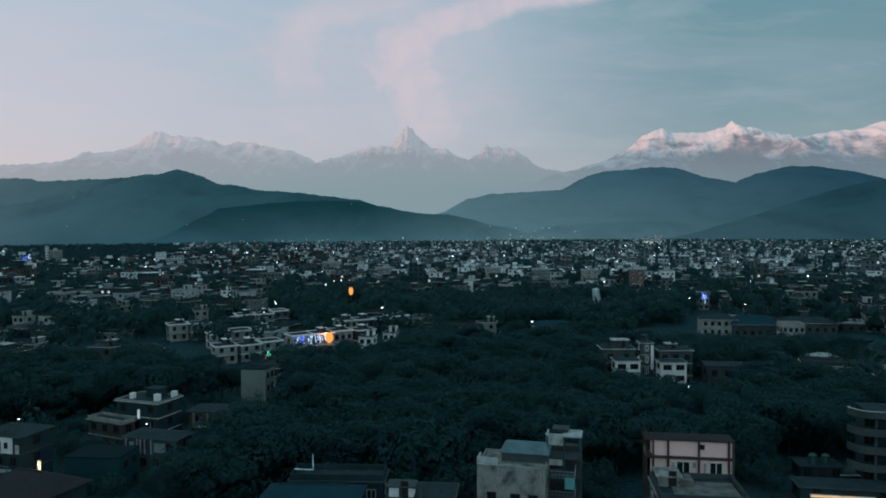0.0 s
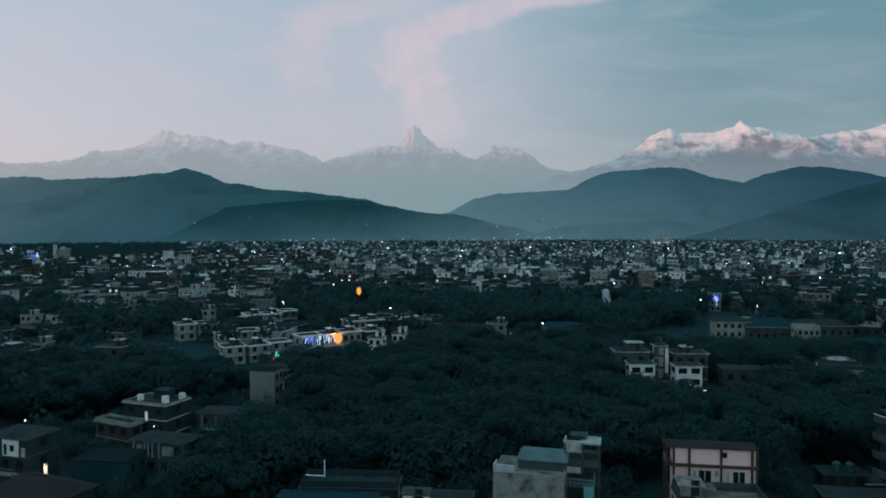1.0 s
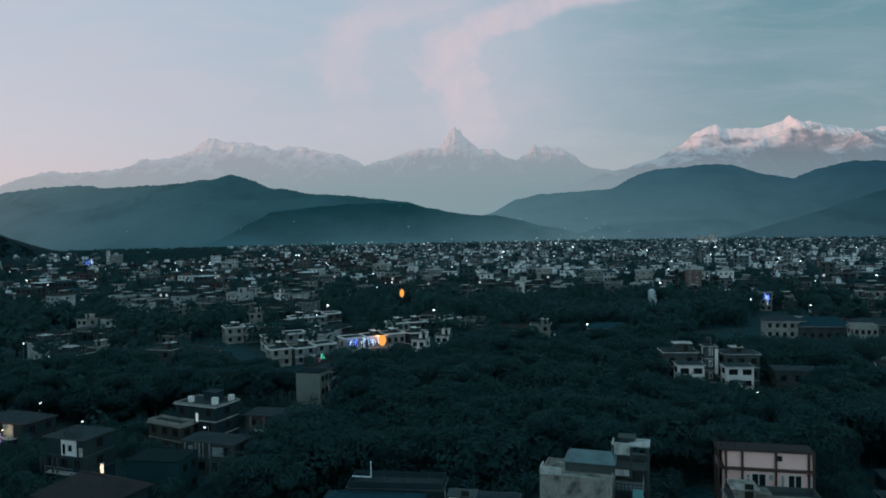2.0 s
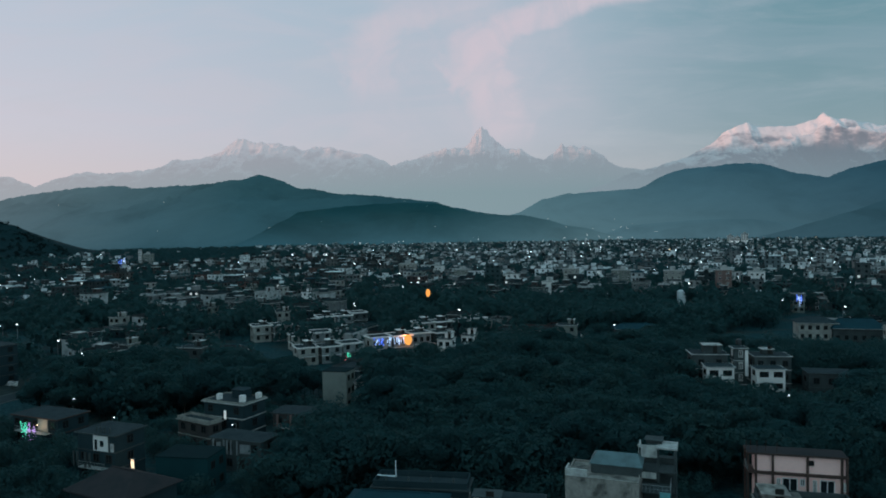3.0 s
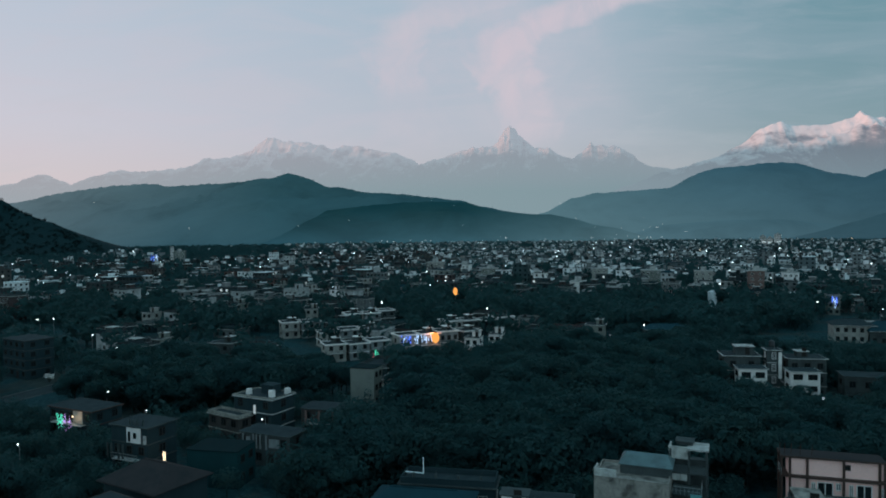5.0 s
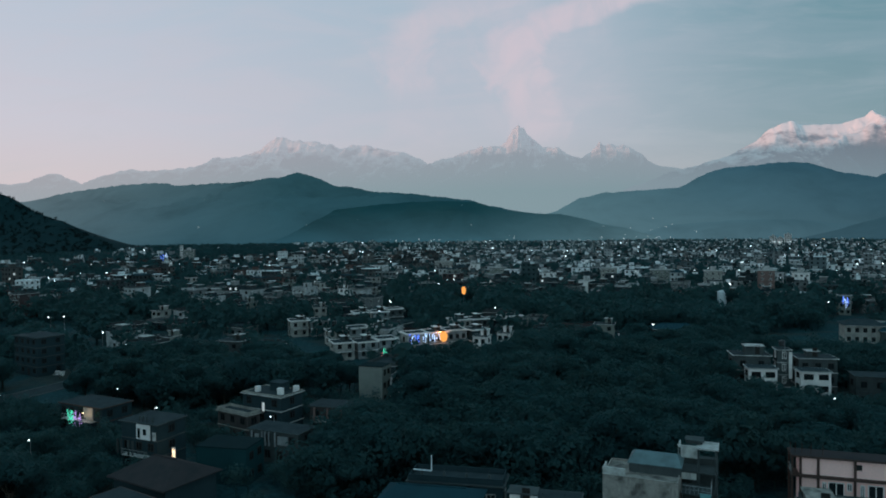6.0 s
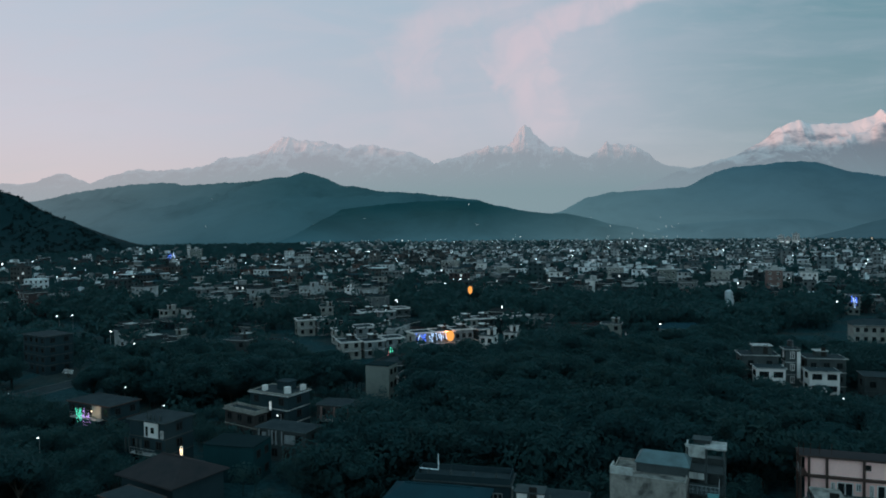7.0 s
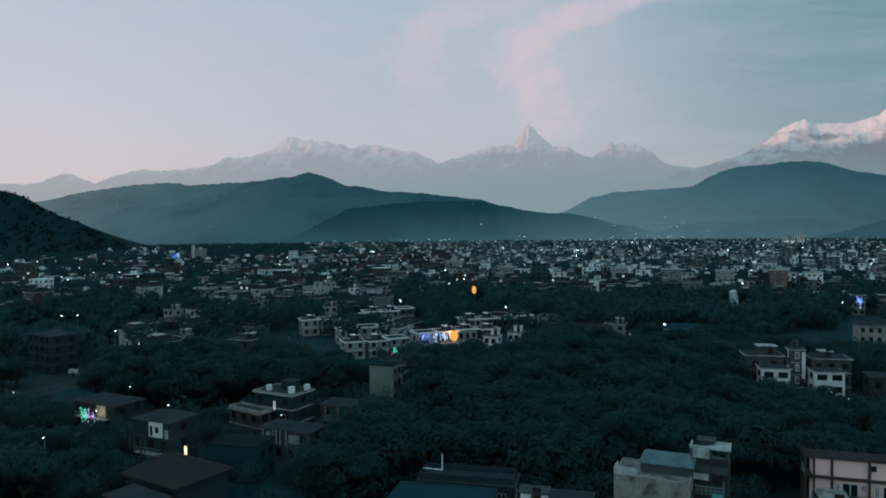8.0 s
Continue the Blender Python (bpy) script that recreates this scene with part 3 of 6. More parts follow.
def range_mesh(name, ks, y0, front, back, mats, label, spur=0.25, wave=260.0, crag=0.03, nx=420, nv=46, curve=1.25, seed=0.0, bend=0.0, taper=160.0, rib=0.0):
    """A ridge along x whose crest follows the heights ks, with spurs and gullies that run down to the valley."""
    g = Geo()
    x0, x1 = ks[0][0], ks[-1][0]
    vs = [-1 + j / 8 for j in range(8)] + [(j / (nv - 9)) ** 1.2 for j in range(nv - 8)]
    pts = []
    for v in vs:
        for i in range(nx):
            x = x0 + (x1 - x0) * i / (nx - 1)
            rim = min(1.0, (x - x0) / taper, (x1 - x) / taper)
            top = knots(ks, x) * rim * (2 - rim)
            n1 = noise.fractal((x / wave + seed, v * 0.9 + seed, seed), 1.0, 2.0, 6)
            wx = noise.noise((x / wave * 0.5, v * 2.0, seed + 11)) * 0.8
            n2 = 1 - 2 * abs(noise.fractal((x / wave * 0.8 + seed + 5 + v * 0.9 + wx, v * front / wave * 0.55 + wx, seed + 3), 1.15, 2.1, 6))
            n3 = noise.fractal((x / 38 + seed, v * 9, seed + 7), 0.8, 2.0, 4)
            n4 = 1 - 2 * abs(noise.fractal((x / (wave * 0.32) + seed + v * 1.4 + wx, v * front / wave * 0.9, seed + 21), 1.0, 2.1, 5)) if rib else 0.0
            if v < 0:
                z = top * (1 + v) ** 1.1
                y = y0 - v * back
            else:
                z = top * (1 - v) ** curve
                z += top * spur * n2 * 4 * v * (1 - v) * (0.35 + 0.65 * (1 - v))
                z += top * rib * n4 * 4 * v * (1 - v) * (1 - v)
                y = y0 - v * front + n1 * front * 0.05 * v
            z += top * crag * (n1 * 0.15 + n3 * 0.9) * (1 - abs(v) * 0.7)
            pts.append((x, y + bend * ((x - x0) / (x1 - x0) - 0.5) ** 2, z - 4))
    g.faces(pts, [(j * nx + i, (j + 1) * nx + i, (j + 1) * nx + i + 1, j * nx + i + 1) for j in range(len(vs) - 1) for i in range(nx - 1)])
    return tagged(new(name, g.mesh(name, mats, smooth=True)), label, "mountain" if "snow" in label else "hill", "", "structure")


ground_sheet()
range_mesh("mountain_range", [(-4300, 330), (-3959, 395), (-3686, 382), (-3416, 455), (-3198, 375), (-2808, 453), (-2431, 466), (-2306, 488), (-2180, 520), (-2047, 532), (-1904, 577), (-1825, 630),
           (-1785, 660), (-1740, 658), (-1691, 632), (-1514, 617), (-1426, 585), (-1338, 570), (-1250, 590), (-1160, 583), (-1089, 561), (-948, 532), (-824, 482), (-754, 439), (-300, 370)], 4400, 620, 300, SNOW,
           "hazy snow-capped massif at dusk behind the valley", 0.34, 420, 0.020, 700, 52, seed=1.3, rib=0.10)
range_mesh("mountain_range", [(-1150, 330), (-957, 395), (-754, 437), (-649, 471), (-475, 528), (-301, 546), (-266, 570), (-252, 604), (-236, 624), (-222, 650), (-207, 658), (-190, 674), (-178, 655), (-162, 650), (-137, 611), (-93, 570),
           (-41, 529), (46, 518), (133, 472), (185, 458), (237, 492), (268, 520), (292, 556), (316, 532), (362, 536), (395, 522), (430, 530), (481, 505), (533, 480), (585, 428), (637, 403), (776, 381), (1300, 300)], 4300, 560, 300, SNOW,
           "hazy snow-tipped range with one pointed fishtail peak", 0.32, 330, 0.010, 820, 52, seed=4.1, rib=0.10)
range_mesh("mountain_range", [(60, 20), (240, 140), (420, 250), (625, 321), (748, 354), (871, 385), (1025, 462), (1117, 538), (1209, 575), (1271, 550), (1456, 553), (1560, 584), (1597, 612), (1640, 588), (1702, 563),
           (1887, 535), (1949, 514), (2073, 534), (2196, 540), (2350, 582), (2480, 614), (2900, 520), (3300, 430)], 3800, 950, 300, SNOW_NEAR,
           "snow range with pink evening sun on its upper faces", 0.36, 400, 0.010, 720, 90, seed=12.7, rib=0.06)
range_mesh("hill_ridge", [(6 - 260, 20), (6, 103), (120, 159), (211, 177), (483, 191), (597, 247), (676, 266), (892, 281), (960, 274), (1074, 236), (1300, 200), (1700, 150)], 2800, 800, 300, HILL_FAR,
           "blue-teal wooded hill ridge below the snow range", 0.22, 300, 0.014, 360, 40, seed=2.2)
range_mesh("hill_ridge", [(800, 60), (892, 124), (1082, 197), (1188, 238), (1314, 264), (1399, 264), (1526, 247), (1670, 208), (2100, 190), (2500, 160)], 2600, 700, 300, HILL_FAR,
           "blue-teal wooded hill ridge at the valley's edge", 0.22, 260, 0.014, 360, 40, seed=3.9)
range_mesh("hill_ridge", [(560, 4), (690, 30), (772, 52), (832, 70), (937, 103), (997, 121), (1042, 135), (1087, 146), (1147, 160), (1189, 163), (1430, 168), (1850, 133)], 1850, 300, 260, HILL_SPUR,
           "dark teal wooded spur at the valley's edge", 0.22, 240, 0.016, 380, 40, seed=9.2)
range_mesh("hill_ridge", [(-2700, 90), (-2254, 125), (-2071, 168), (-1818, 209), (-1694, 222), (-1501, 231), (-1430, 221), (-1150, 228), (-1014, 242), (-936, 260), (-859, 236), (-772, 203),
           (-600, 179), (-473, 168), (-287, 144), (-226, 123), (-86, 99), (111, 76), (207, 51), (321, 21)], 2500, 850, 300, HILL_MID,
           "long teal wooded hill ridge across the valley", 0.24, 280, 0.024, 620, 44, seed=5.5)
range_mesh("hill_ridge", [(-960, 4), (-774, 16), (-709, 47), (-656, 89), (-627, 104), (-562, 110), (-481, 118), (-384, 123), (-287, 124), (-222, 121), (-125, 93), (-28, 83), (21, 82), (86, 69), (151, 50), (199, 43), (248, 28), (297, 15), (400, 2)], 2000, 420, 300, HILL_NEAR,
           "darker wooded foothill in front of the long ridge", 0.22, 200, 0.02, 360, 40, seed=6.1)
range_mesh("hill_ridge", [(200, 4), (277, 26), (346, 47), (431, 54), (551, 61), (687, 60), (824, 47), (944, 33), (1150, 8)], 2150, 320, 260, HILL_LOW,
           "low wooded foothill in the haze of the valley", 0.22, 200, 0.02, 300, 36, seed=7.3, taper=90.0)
range_mesh("near_hill", [(-1900, 70), (-1500, 130), (-1200, 138), (-1035, 124), (-1012, 119), (-976, 106), (-942, 84), (-884, 66), (-827, 42), (-766, 17), (-700, 0)], 1150, 330, 260, HILL_DARK,
           "dark wooded hill rising beside the town", 0.15, 160, 0.035, 420, 44, seed=8.4)


def sun_block_ridge():
    """Unseen high ridge, added west of the valley to keep the low sun off the town."""
    g, n = Geo(), 60
    a, b = Vector((-4900, 4300)), Vector((-2300, -3600))
    pts = []
    for i in range(n):
        p = a.lerp(b, i / (n - 1))
        top = WEST_HEIGHT + 14 * noise.fractal((i * 0.2, 3.0, 1.0), 1.0, 2.0, 4)
        for off, z in ((900, -5), (420, top * 0.45), (0, top), (-420, top * 0.5), (-900, -5)):
            pts.append((p.x + off * 0.95, p.y + off * 0.31, z))
    g.faces(pts, [(i * 5 + j, i * 5 + j + 1, i * 5 + j + 6, i * 5 + j + 5) for i in range(n - 1) for j in range(4)])
    return tagged(new("hill_ridge", g.mesh("hill_ridge", HILL_DARK)), "unseen ridge added west of the valley to block the sun", "hill", "", "structure")


WEST_HEIGHT = 670
sun_block_ridge()


def strip(name, pts, width, label, kerbs=True):
    """A road along the points, with kerbs as raised edges."""
    g, k1 = Geo(), Geo()
    sm = []
    for i in range(len(pts) - 1):
        p0, p1, p2, p3 = (Vector(pts[max(0, min(len(pts) - 1, j))]) for j in (i - 1, i, i + 1, i + 2))
        for s in range(8):
            t = s / 8
            sm.append(0.5 * (2 * p1 + (p2 - p0) * t + (2 * p0 - 5 * p1 + 4 * p2 - p3) * t * t + (3 * p1 - p0 - 3 * p2 + p3) * t ** 3))
    sm.append(Vector(pts[-1]))
    def side(i, off):
        d = (sm[min(i + 1, len(sm) - 1)] - sm[max(i - 1, 0)]).normalized()
        return sm[i].x - d.y * off, sm[i].y + d.x * off
    n = len(sm)
    g.faces([(*side(i, o), 0.03) for i in range(n) for o in (-width / 2, width / 2)], [(2 * i, 2 * i + 1, 2 * i + 3, 2 * i + 2) for i in range(n - 1)])
    road = tagged(new(name, g.mesh(name, ASPHALT)), label, "road", "", "structure")
    for s in (-1, 1):
        kb = Geo()
        ring = [(0.0, 0.0), (0.0, 0.15), (0.35, 0.15), (0.35, 0.0)]
        kb.faces([(*side(i, s * (width / 2 + o)), z) for i in range(n) for o, z in ring],
                 [(4 * i + j, 4 * i + j + 1, 4 * i + j + 5, 4 * i + j + 4) for i in range(n - 1) for j in range(3)])
        part("kerb", kb.mesh("kerb", KERB), road)
    return road


ROADS = [[(-230, 118), (-175, 138), (-138, 151), (-131, 165), (-127, 182), (-112, 205), (-100, 240)],
         [(-175, 90), (-130, 108), (-108, 118), (-98, 124), (-80, 142), (-70, 150)]]
strip("road", ROADS[0], 7.0, "pale grey town road with concrete kerbs")
strip("road", ROADS[1], 5.0, "narrow grey lane with concrete kerbs")


# ---- houses that stand out ----
def pink_building():
    """Long two-tone building: pale pink bays between brown columns under a dark flat roof."""
    w, d, H = 11.1, 3.0, 10.6
    b = thing("long_building", pose(38.0, 98.3, 0, 0, 0, -9), "long pale pink building with brown columns and dark flat roof", "building")
    part("wall", Geo().box(0, 0, -0.4, w, d, H + 0.4).mesh("wall", PINK), b)
    part("roof_slab", Geo().box(0, -0.1, 0, w + 1.3, d + 0.5, 0.2, 0).box(0, -0.1, 0.2, w + 1.1, d + 0.3, 0.04, 1).mesh("roof_slab", BROWN, RED_SHEET), b, "dark roof slab", pose(-0.5, 0, H))
    col = Geo().box(0, 0, 0, 0.26, 0.3, H).mesh("column", BROWN)
    for fx in (0.0, 0.19, 0.575, 0.945, 1.0):
        part("column", col, b, "", pose(-w / 2 + fx * w, -d / 2 - 0.16, 0))
    part("column", col, b, "", pose(-w / 2 - 0.95, -d / 2 + 0.2, 0))
    part("column", col, b, "", pose(-w / 2 - 0.95, d / 2 - 0.3, 0))
    beam = Geo().box(0, 0, 0, w + 0.3, 0.5, 0.34).mesh("beam", BROWN)
    for z in (4.4, 8.0):
        part("beam", beam, b, "", pose(0, -d / 2 - 0.2, z))
    part("side_landing", Geo().box(0, 0, 0, 1.1, d, 0.2).mesh("side_landing", BROWN), b, "", pose(-w / 2 - 0.56, 0, 7.9))
    part("railing", railing_mesh(d, METAL), b, "", pose(-w / 2 - 1.0, 0, 8.1, 0, 0, 90))
    add_window(b, pose(-w / 2 + 0.615 * w, -d / 2, 9.4), 0.7, 0.7, "dark")
    for fx, ww, h, z in ((0.38, 1.9, 2.4, 5.2), (0.79, 1.8, 2.4, 5.2), (0.255, 0.5, 2.2, 5.3), (0.52, 0.6, 1.0, 6.6), (0.655, 0.5, 2.0, 5.5), (0.97, 0.45, 1.2, 6.2)):
        win = part("window", window_mesh(ww, h, "pale"), b, "", pose(-w / 2 + fx * w, -d / 2, z))
        part("pane", pane_mesh(ww, h), win)
    for i, fx in enumerate((0.1, 0.3, 0.5, 0.7, 0.9)):
        add_window(b, pose(-w / 2 + fx * w, -d / 2, 0.9), 1.5, 1.5, "dark")
    for s in (0.3, 0.7):
        add_window(b, pose(w / 2, -d / 2 + s * d, 7.8, 0, 0, 90), 1.2, 1.3, "dark")
    stub = Geo().tube((0, 0, 0), (0.05, 0, 1.5), 0.05, 0.04, 5).mesh("rebar_post", BROWN)
    for x in (-6.7, -6.1, -5.3, -4.2, -2.8):
        part("rebar_post", stub, b, "", pose(x, -d / 2 + 0.6, H + 0.2))
    return b


def concrete_building():
    """Bare concrete building with a pitched sheet roof, a stair tower and railed balconies."""
    b = thing("concrete_building", pose(11.6, 93.5, 0, 0, 0, -14), "stained concrete building with sheet roof and stair tower", "building")
    part("wall", Geo().box(0, 0, -0.4, 9.2, 7.0, 9.5).mesh("wall", PATCHY), b)
    part("parapet", parapet_mesh(9.2, 7.0, 0.3, PATCHY), b, "", pose(0, 0, 9.1))
    part("corner_parapet", Geo().box(-3.2, -3.38, 0, 2.8, 0.22, 0.95).box(-4.48, -2.3, 0, 0.22, 1.9, 0.95).mesh("corner_parapet", PATCHY_PALE), b, "pale stained corner parapet", pose(0, 0, 9.46))
    part("roof", Geo().hip(0, 0, 0, 6.8, 5.2, 1.0, 5.2, 0.12).mesh("roof", GREEN_SHEET), b, "weathered blue-green sheet roof", pose(1.5, 1.9, 10.3))
    part("roof_beam", Geo().box(0, 0, 0, 6.4, 4.6, 1.2).mesh("roof_beam", CONCRETE), b, "", pose(1.5, 1.9, 9.1))
    # open stair frame: dark back wall, corner posts and slabs, one pale parapet at the head
    tower = part("stair_tower", Geo().box(0, 1.1, 0, 4.8, 1.2, 10.0).mesh("stair_tower", CONCRETE), b, "open concrete stair frame", pose(6.6, 5.6, -0.2))
    landing = Geo().box(0, -0.6, 0, 4.9, 4.6, 0.18).mesh("landing", CONCRETE)
    for z in (3.4, 6.3, 9.0):
        part("landing", landing, tower, "", pose(0, 0, z))
    frame_post = Geo().box(0, 0, 0, 0.26, 0.26, 12.2).mesh("frame_post", CONCRETE)
    for px, py in ((-2.25, -2.7), (0.1, -2.7), (2.25, -2.7), (2.25, 0.3)):
        part("frame_post", frame_post, tower, "", pose(px, py, 0))
    part("head_parapet", Geo().box(-1.2, -2.5, 0, 2.5, 0.2, 1.5).box(-2.35, -1.2, 0, 0.2, 2.4, 1.5).box(-1.2, -2.5, 1.5, 2.7, 0.32, 0.1).mesh("head_parapet", PATCHY_PALE), tower, "pale plastered parapet", pose(0, 0, 10.9))
    part("head_slab", Geo().box(1.2, -1.2, 0, 2.7, 3.4, 0.2).mesh("head_slab", SLAB), tower, "pale roof slab", pose(0, 0, 12.2))
    part("head_cap", Geo().box(0, 0, 0, 2.0, 1.8, 0.4).box(0, 0, 0.4, 2.4, 2.2, 0.12).mesh("head_cap", CONCRETE), tower, "", pose(-0.5, -0.4, 12.41))
    part("half_wall", Geo().box(-1.2, -2.72, 0, 2.1, 0.16, 1.0).mesh("half_wall", PATCHY_PALE), tower, "", pose(0, 0, 8.1))
    for k, z in enumerate((7.2, 4.4, 2.0)):
        s = part("balcony", Geo().box(0, 0, 0, 3.6, 3.6, 0.16).mesh("balcony", CONCRETE), b, "", pose(6.6, 0.9, z))
        part("railing", railing_mesh(3.6, METAL), s, "", pose(0, -1.7, 0.16))
        part("railing", railing_mesh(3.5, METAL), s, "", pose(1.75, 0, 0.16, 0, 0, 90))
        part("post", Geo().box(0, 0, 0, 0.2, 0.2, 2.5).mesh("post", CONCRETE), s, "", pose(1.7, -1.65, -2.5))
    part("teal_panel", Geo().box(0, 0, 0, 1.3, 0.08, 1.5).box(0, 0, 1.5, 1.4, 0.12, 0.06).mesh("teal_panel", TEAL_RAIL), b, "teal painted steel panel", pose(7.7, -0.9, 6.0))
    for i, fx in enumerate((-2.6, 0.6, 3.0)):
        add_window(b, pose(fx, -3.5, 4.4), 1.3, 1.4, "dark")
    return b


def balcony_building():
    """Four storeys of curved balconies."""
    b = thing("balcony_building", pose(73.4, 107.5, 1.0, 0, 0, -12), "grey apartment house with rounded stacked balconies", "building")
    W, D = 15.0, 9.0
    part("wall", Geo().box(1.6, -0.5, -1.4, W - 3.2, 6.0, 12.6).mesh("wall", DARK_PLASTER), b)

    def curved(h, t):
        g = Geo()
        outer, inner = [], []
        for o, r in ((outer, 3.0), (inner, 3.0 - t)):
            for i in range(9):
                q = math.pi + (math.pi / 2) * i / 8
                o.append((-W / 2 + 3.0 + r * math.cos(q), -D / 2 + 1.2 + r * math.sin(q)))
            o.append((W / 2, -D / 2 + 1.2 - r))
        n = len(outer)
        pts = [(x, y, z) for z in (0, h) for x, y in outer + inner]
        m = 2 * n
        fs = []
        for i in range(n - 1):
            fs += [(i, i + 1, m + i + 1, m + i), (n + i + 1, n + i, m + n + i, m + n + i + 1), (m + i, m + i + 1, m + n + i + 1, m + n + i), (i + 1, i, n + i, n + i + 1)]
        fs += [(0, m, m + n, n), (n - 1, 2 * n - 1, m + 2 * n - 1, m + n - 1)]
        g.faces(pts, fs)
        return g

    part("plinth", Geo().box(0.4, -2.0, -1.4, W - 1.2, D + 4.4, 1.4).mesh("plinth", CONCRETE), b)
    slab = curved(0.2, 2.6).mesh("balcony", BALCONY)
    rail = curved(0.85, 0.14).mesh("balustrade", BALCONY)
    cap = curved(0.07, 0.26).mesh("balustrade_cap", BALCONY)
    top_cap = curved(0.09, 0.28).mesh("balustrade_cap", SLAB)
    for k in range(1, 5):
        s = part("balcony", slab, b, "", pose(0, 0, k * 2.75))
        part("balustrade", rail, s, "", pose(0, 0, 0.2))
        part("balustrade_cap", top_cap if k == 4 else cap, s, "pale rounded coping" if k == 4 else "", pose(0, 0, 1.05))
    for k in range(4):
        for i in range(4):
            add_window(b, pose(-4.4 + i * 3.2, -3.5, k * 2.75 + 0.8), 1.5, 1.6, "dark")
        part("post", shared("balpost", lambda: Geo().tube((0, 0, 0), (0, 0, 2.75), 0.18, 0.18, 10).mesh("post", CONCRETE)), b, "", pose(-4.2, -5.6, k * 2.75))
        part("post", shared("balpost", lambda: None), b, "", pose(1.5, -6.1, k * 2.75))
    part("roof_slab", Geo().box(1.6, -0.5, 0, W - 2.8, 6.3, 0.2).mesh("roof_slab", ROOF_TOP), b, "", pose(0, 0, 11.2))
    return b


def hipped_house(x, y, w, d, wall_h, rise, ridge, turn, roof, wall, label, cols=4, floors=1, name="house", trim="dark", gutter=None):
    h = thing(name, pose(x, y, 0, 0, 0, turn), label, "house")
    part("wall", Geo().box(0, 0, -0.4, w, d, wall_h + 0.4).mesh("wall", wall), h)
    g = Geo().hip(0, 0, 0, w + 1.4, d + 1.4, rise, ridge, 0.16)
    a, b = (w + 1.4) / 2, (d + 1.4) / 2
    roof_ob = part("roof", g.mesh("roof", roof), h, "", pose(0, 0, wall_h))
    part("ridge_cap", Geo().tube((-ridge / 2, 0, rise + 0.18), (ridge / 2, 0, rise + 0.18), 0.14, 0.14, 6).mesh("ridge_cap", roof), roof_ob)
    part("gutter", Geo().tube((-a, -b - 0.06, 0), (a, -b - 0.06, 0), 0.08, 0.08, 6).mesh("gutter", gutter or SLAB), h, "", pose(0, 0, wall_h + 0.02))
    fh = wall_h / floors
    for k in range(floors):
        for i in range(cols):
            add_window(h, pose((i + 0.5) / cols * w - w / 2, -d / 2, k * fh + 0.8), 1.2, min(1.5, fh - 1.2), trim)
    return h


def plain_block(x, y, w, d, H, turn, wall, label):
    """A house that shows its blank gable wall."""
    h = thing("house", pose(x, y, 0, 0, 0, turn), label, "house")
    part("wall", Geo().box(0, 0, -0.4, w, d, H + 0.4).mesh("wall", wall), h)
    part("roof_slab", Geo().box(0, 0, 0, w + 0.1, d + 0.3, 0.15).mesh("roof_slab", TEAL_ROOF), h, "dark painted roof slab", pose(0, 0, H))
    for k in range(int(H / 3)):
        for i in range(2):
            add_window(h, pose(w / 2, (i - 0.5) * d * 0.45, k * 3 + 0.9, 0, 0, 90), 1.2, 1.3, "dark")
    return h


pink_building()
concrete_building()
balcony_building()
# front row
front = house(35.0, 87.4, 10.7, 8.5, 2, -8, "low grey house with a stained flat roof", CONCRETE, 3.45, 3, 2, stair=(-3.5, 2.2, 2.8, 3.2, 1.3), edge=PATCHY, stair_mat=PATCHY)
part("roof_screed", Geo().box(0.8, -0.6, 0, 8.2, 6.4, 0.12).box(-1.9, 2.2, 0.12, 3.2, 2.6, 0.7).mesh("roof_screed", ROOF_SCREED), front, "stained brown roof screed", pose(0, 0, 7.112))
house(-1.0, 89.5, 8.6, 6.0, 2, -6, "small house with white stair head and cluttered flat roof", DARK_PLASTER, 3.15, 3, 1, stair=(-2.6, -1.4, 3.2, 2.2, 1.3), stubs=3, parapet=False, stair_mat=WHITE, edge=CONCRETE)
hipped_house(-15.5, 88.0, 12.0, 6.0, 6.6, 1.3, 9.0, -4, BLUE_SHEET, DARK_PLASTER, "hall with a dull blue sheet-metal roof", 5)
house(-13.0, 95.0, 13.0, 4.5, 2, -3, "house with dark cluttered roof terrace behind the blue roof", DARK_PLASTER, 3.3, 4, 1, stubs=4, edge=CONCRETE)
hipped_house(-57.0, 95.5, 11.5, 9.0, 5.2, 2.3, 5.0, -22, RED_SHEET, DARK_PLASTER, "large house under a dark red-brown hipped roof", 4, gutter=RED_SHEET)
house(-56.5, 84.5, 8.0, 4.0, 2, -24, "low house with a pale brown parapet edge", DARK_PLASTER, 2.8, 3, 1, trim="dark", parapet=False, edge=BROWN)
corner = house(-69.5, 113.0, 8.4, 6.4, 3, -16, "three-storey house with white window wall and column stubs", DARK_PLASTER, 2.75, 3, 1, stubs=0, balcony=(1,), trim="dark", parapet=False, skip=((2, 0), (2, 1), (2, 2)), edge=CONCRETE)
panel = part("window_wall", Geo().box(0, -0.06, 0, 3.2, 0.12, 2.7).mesh("window_wall", WHITE), corner, "white window wall", pose(1.1, -3.2, 5.55))
part("window", pane_mesh(0.75, 1.9), panel, "", pose(-1.0, -0.13, 0.1))
part("window", pane_mesh(0.95, 1.2), panel, "", pose(0.35, -0.13, 0.7))
for px in (-4.0, -3.1, -1.4, -0.4):
    part("pillar", shared("corner_pillar", lambda: Geo().box(0, 0, 0, 0.26, 0.26, 2.5).mesh("pillar", CONCRETE)), corner, "grey plaster pillar", pose(px, -4.25, 2.9))
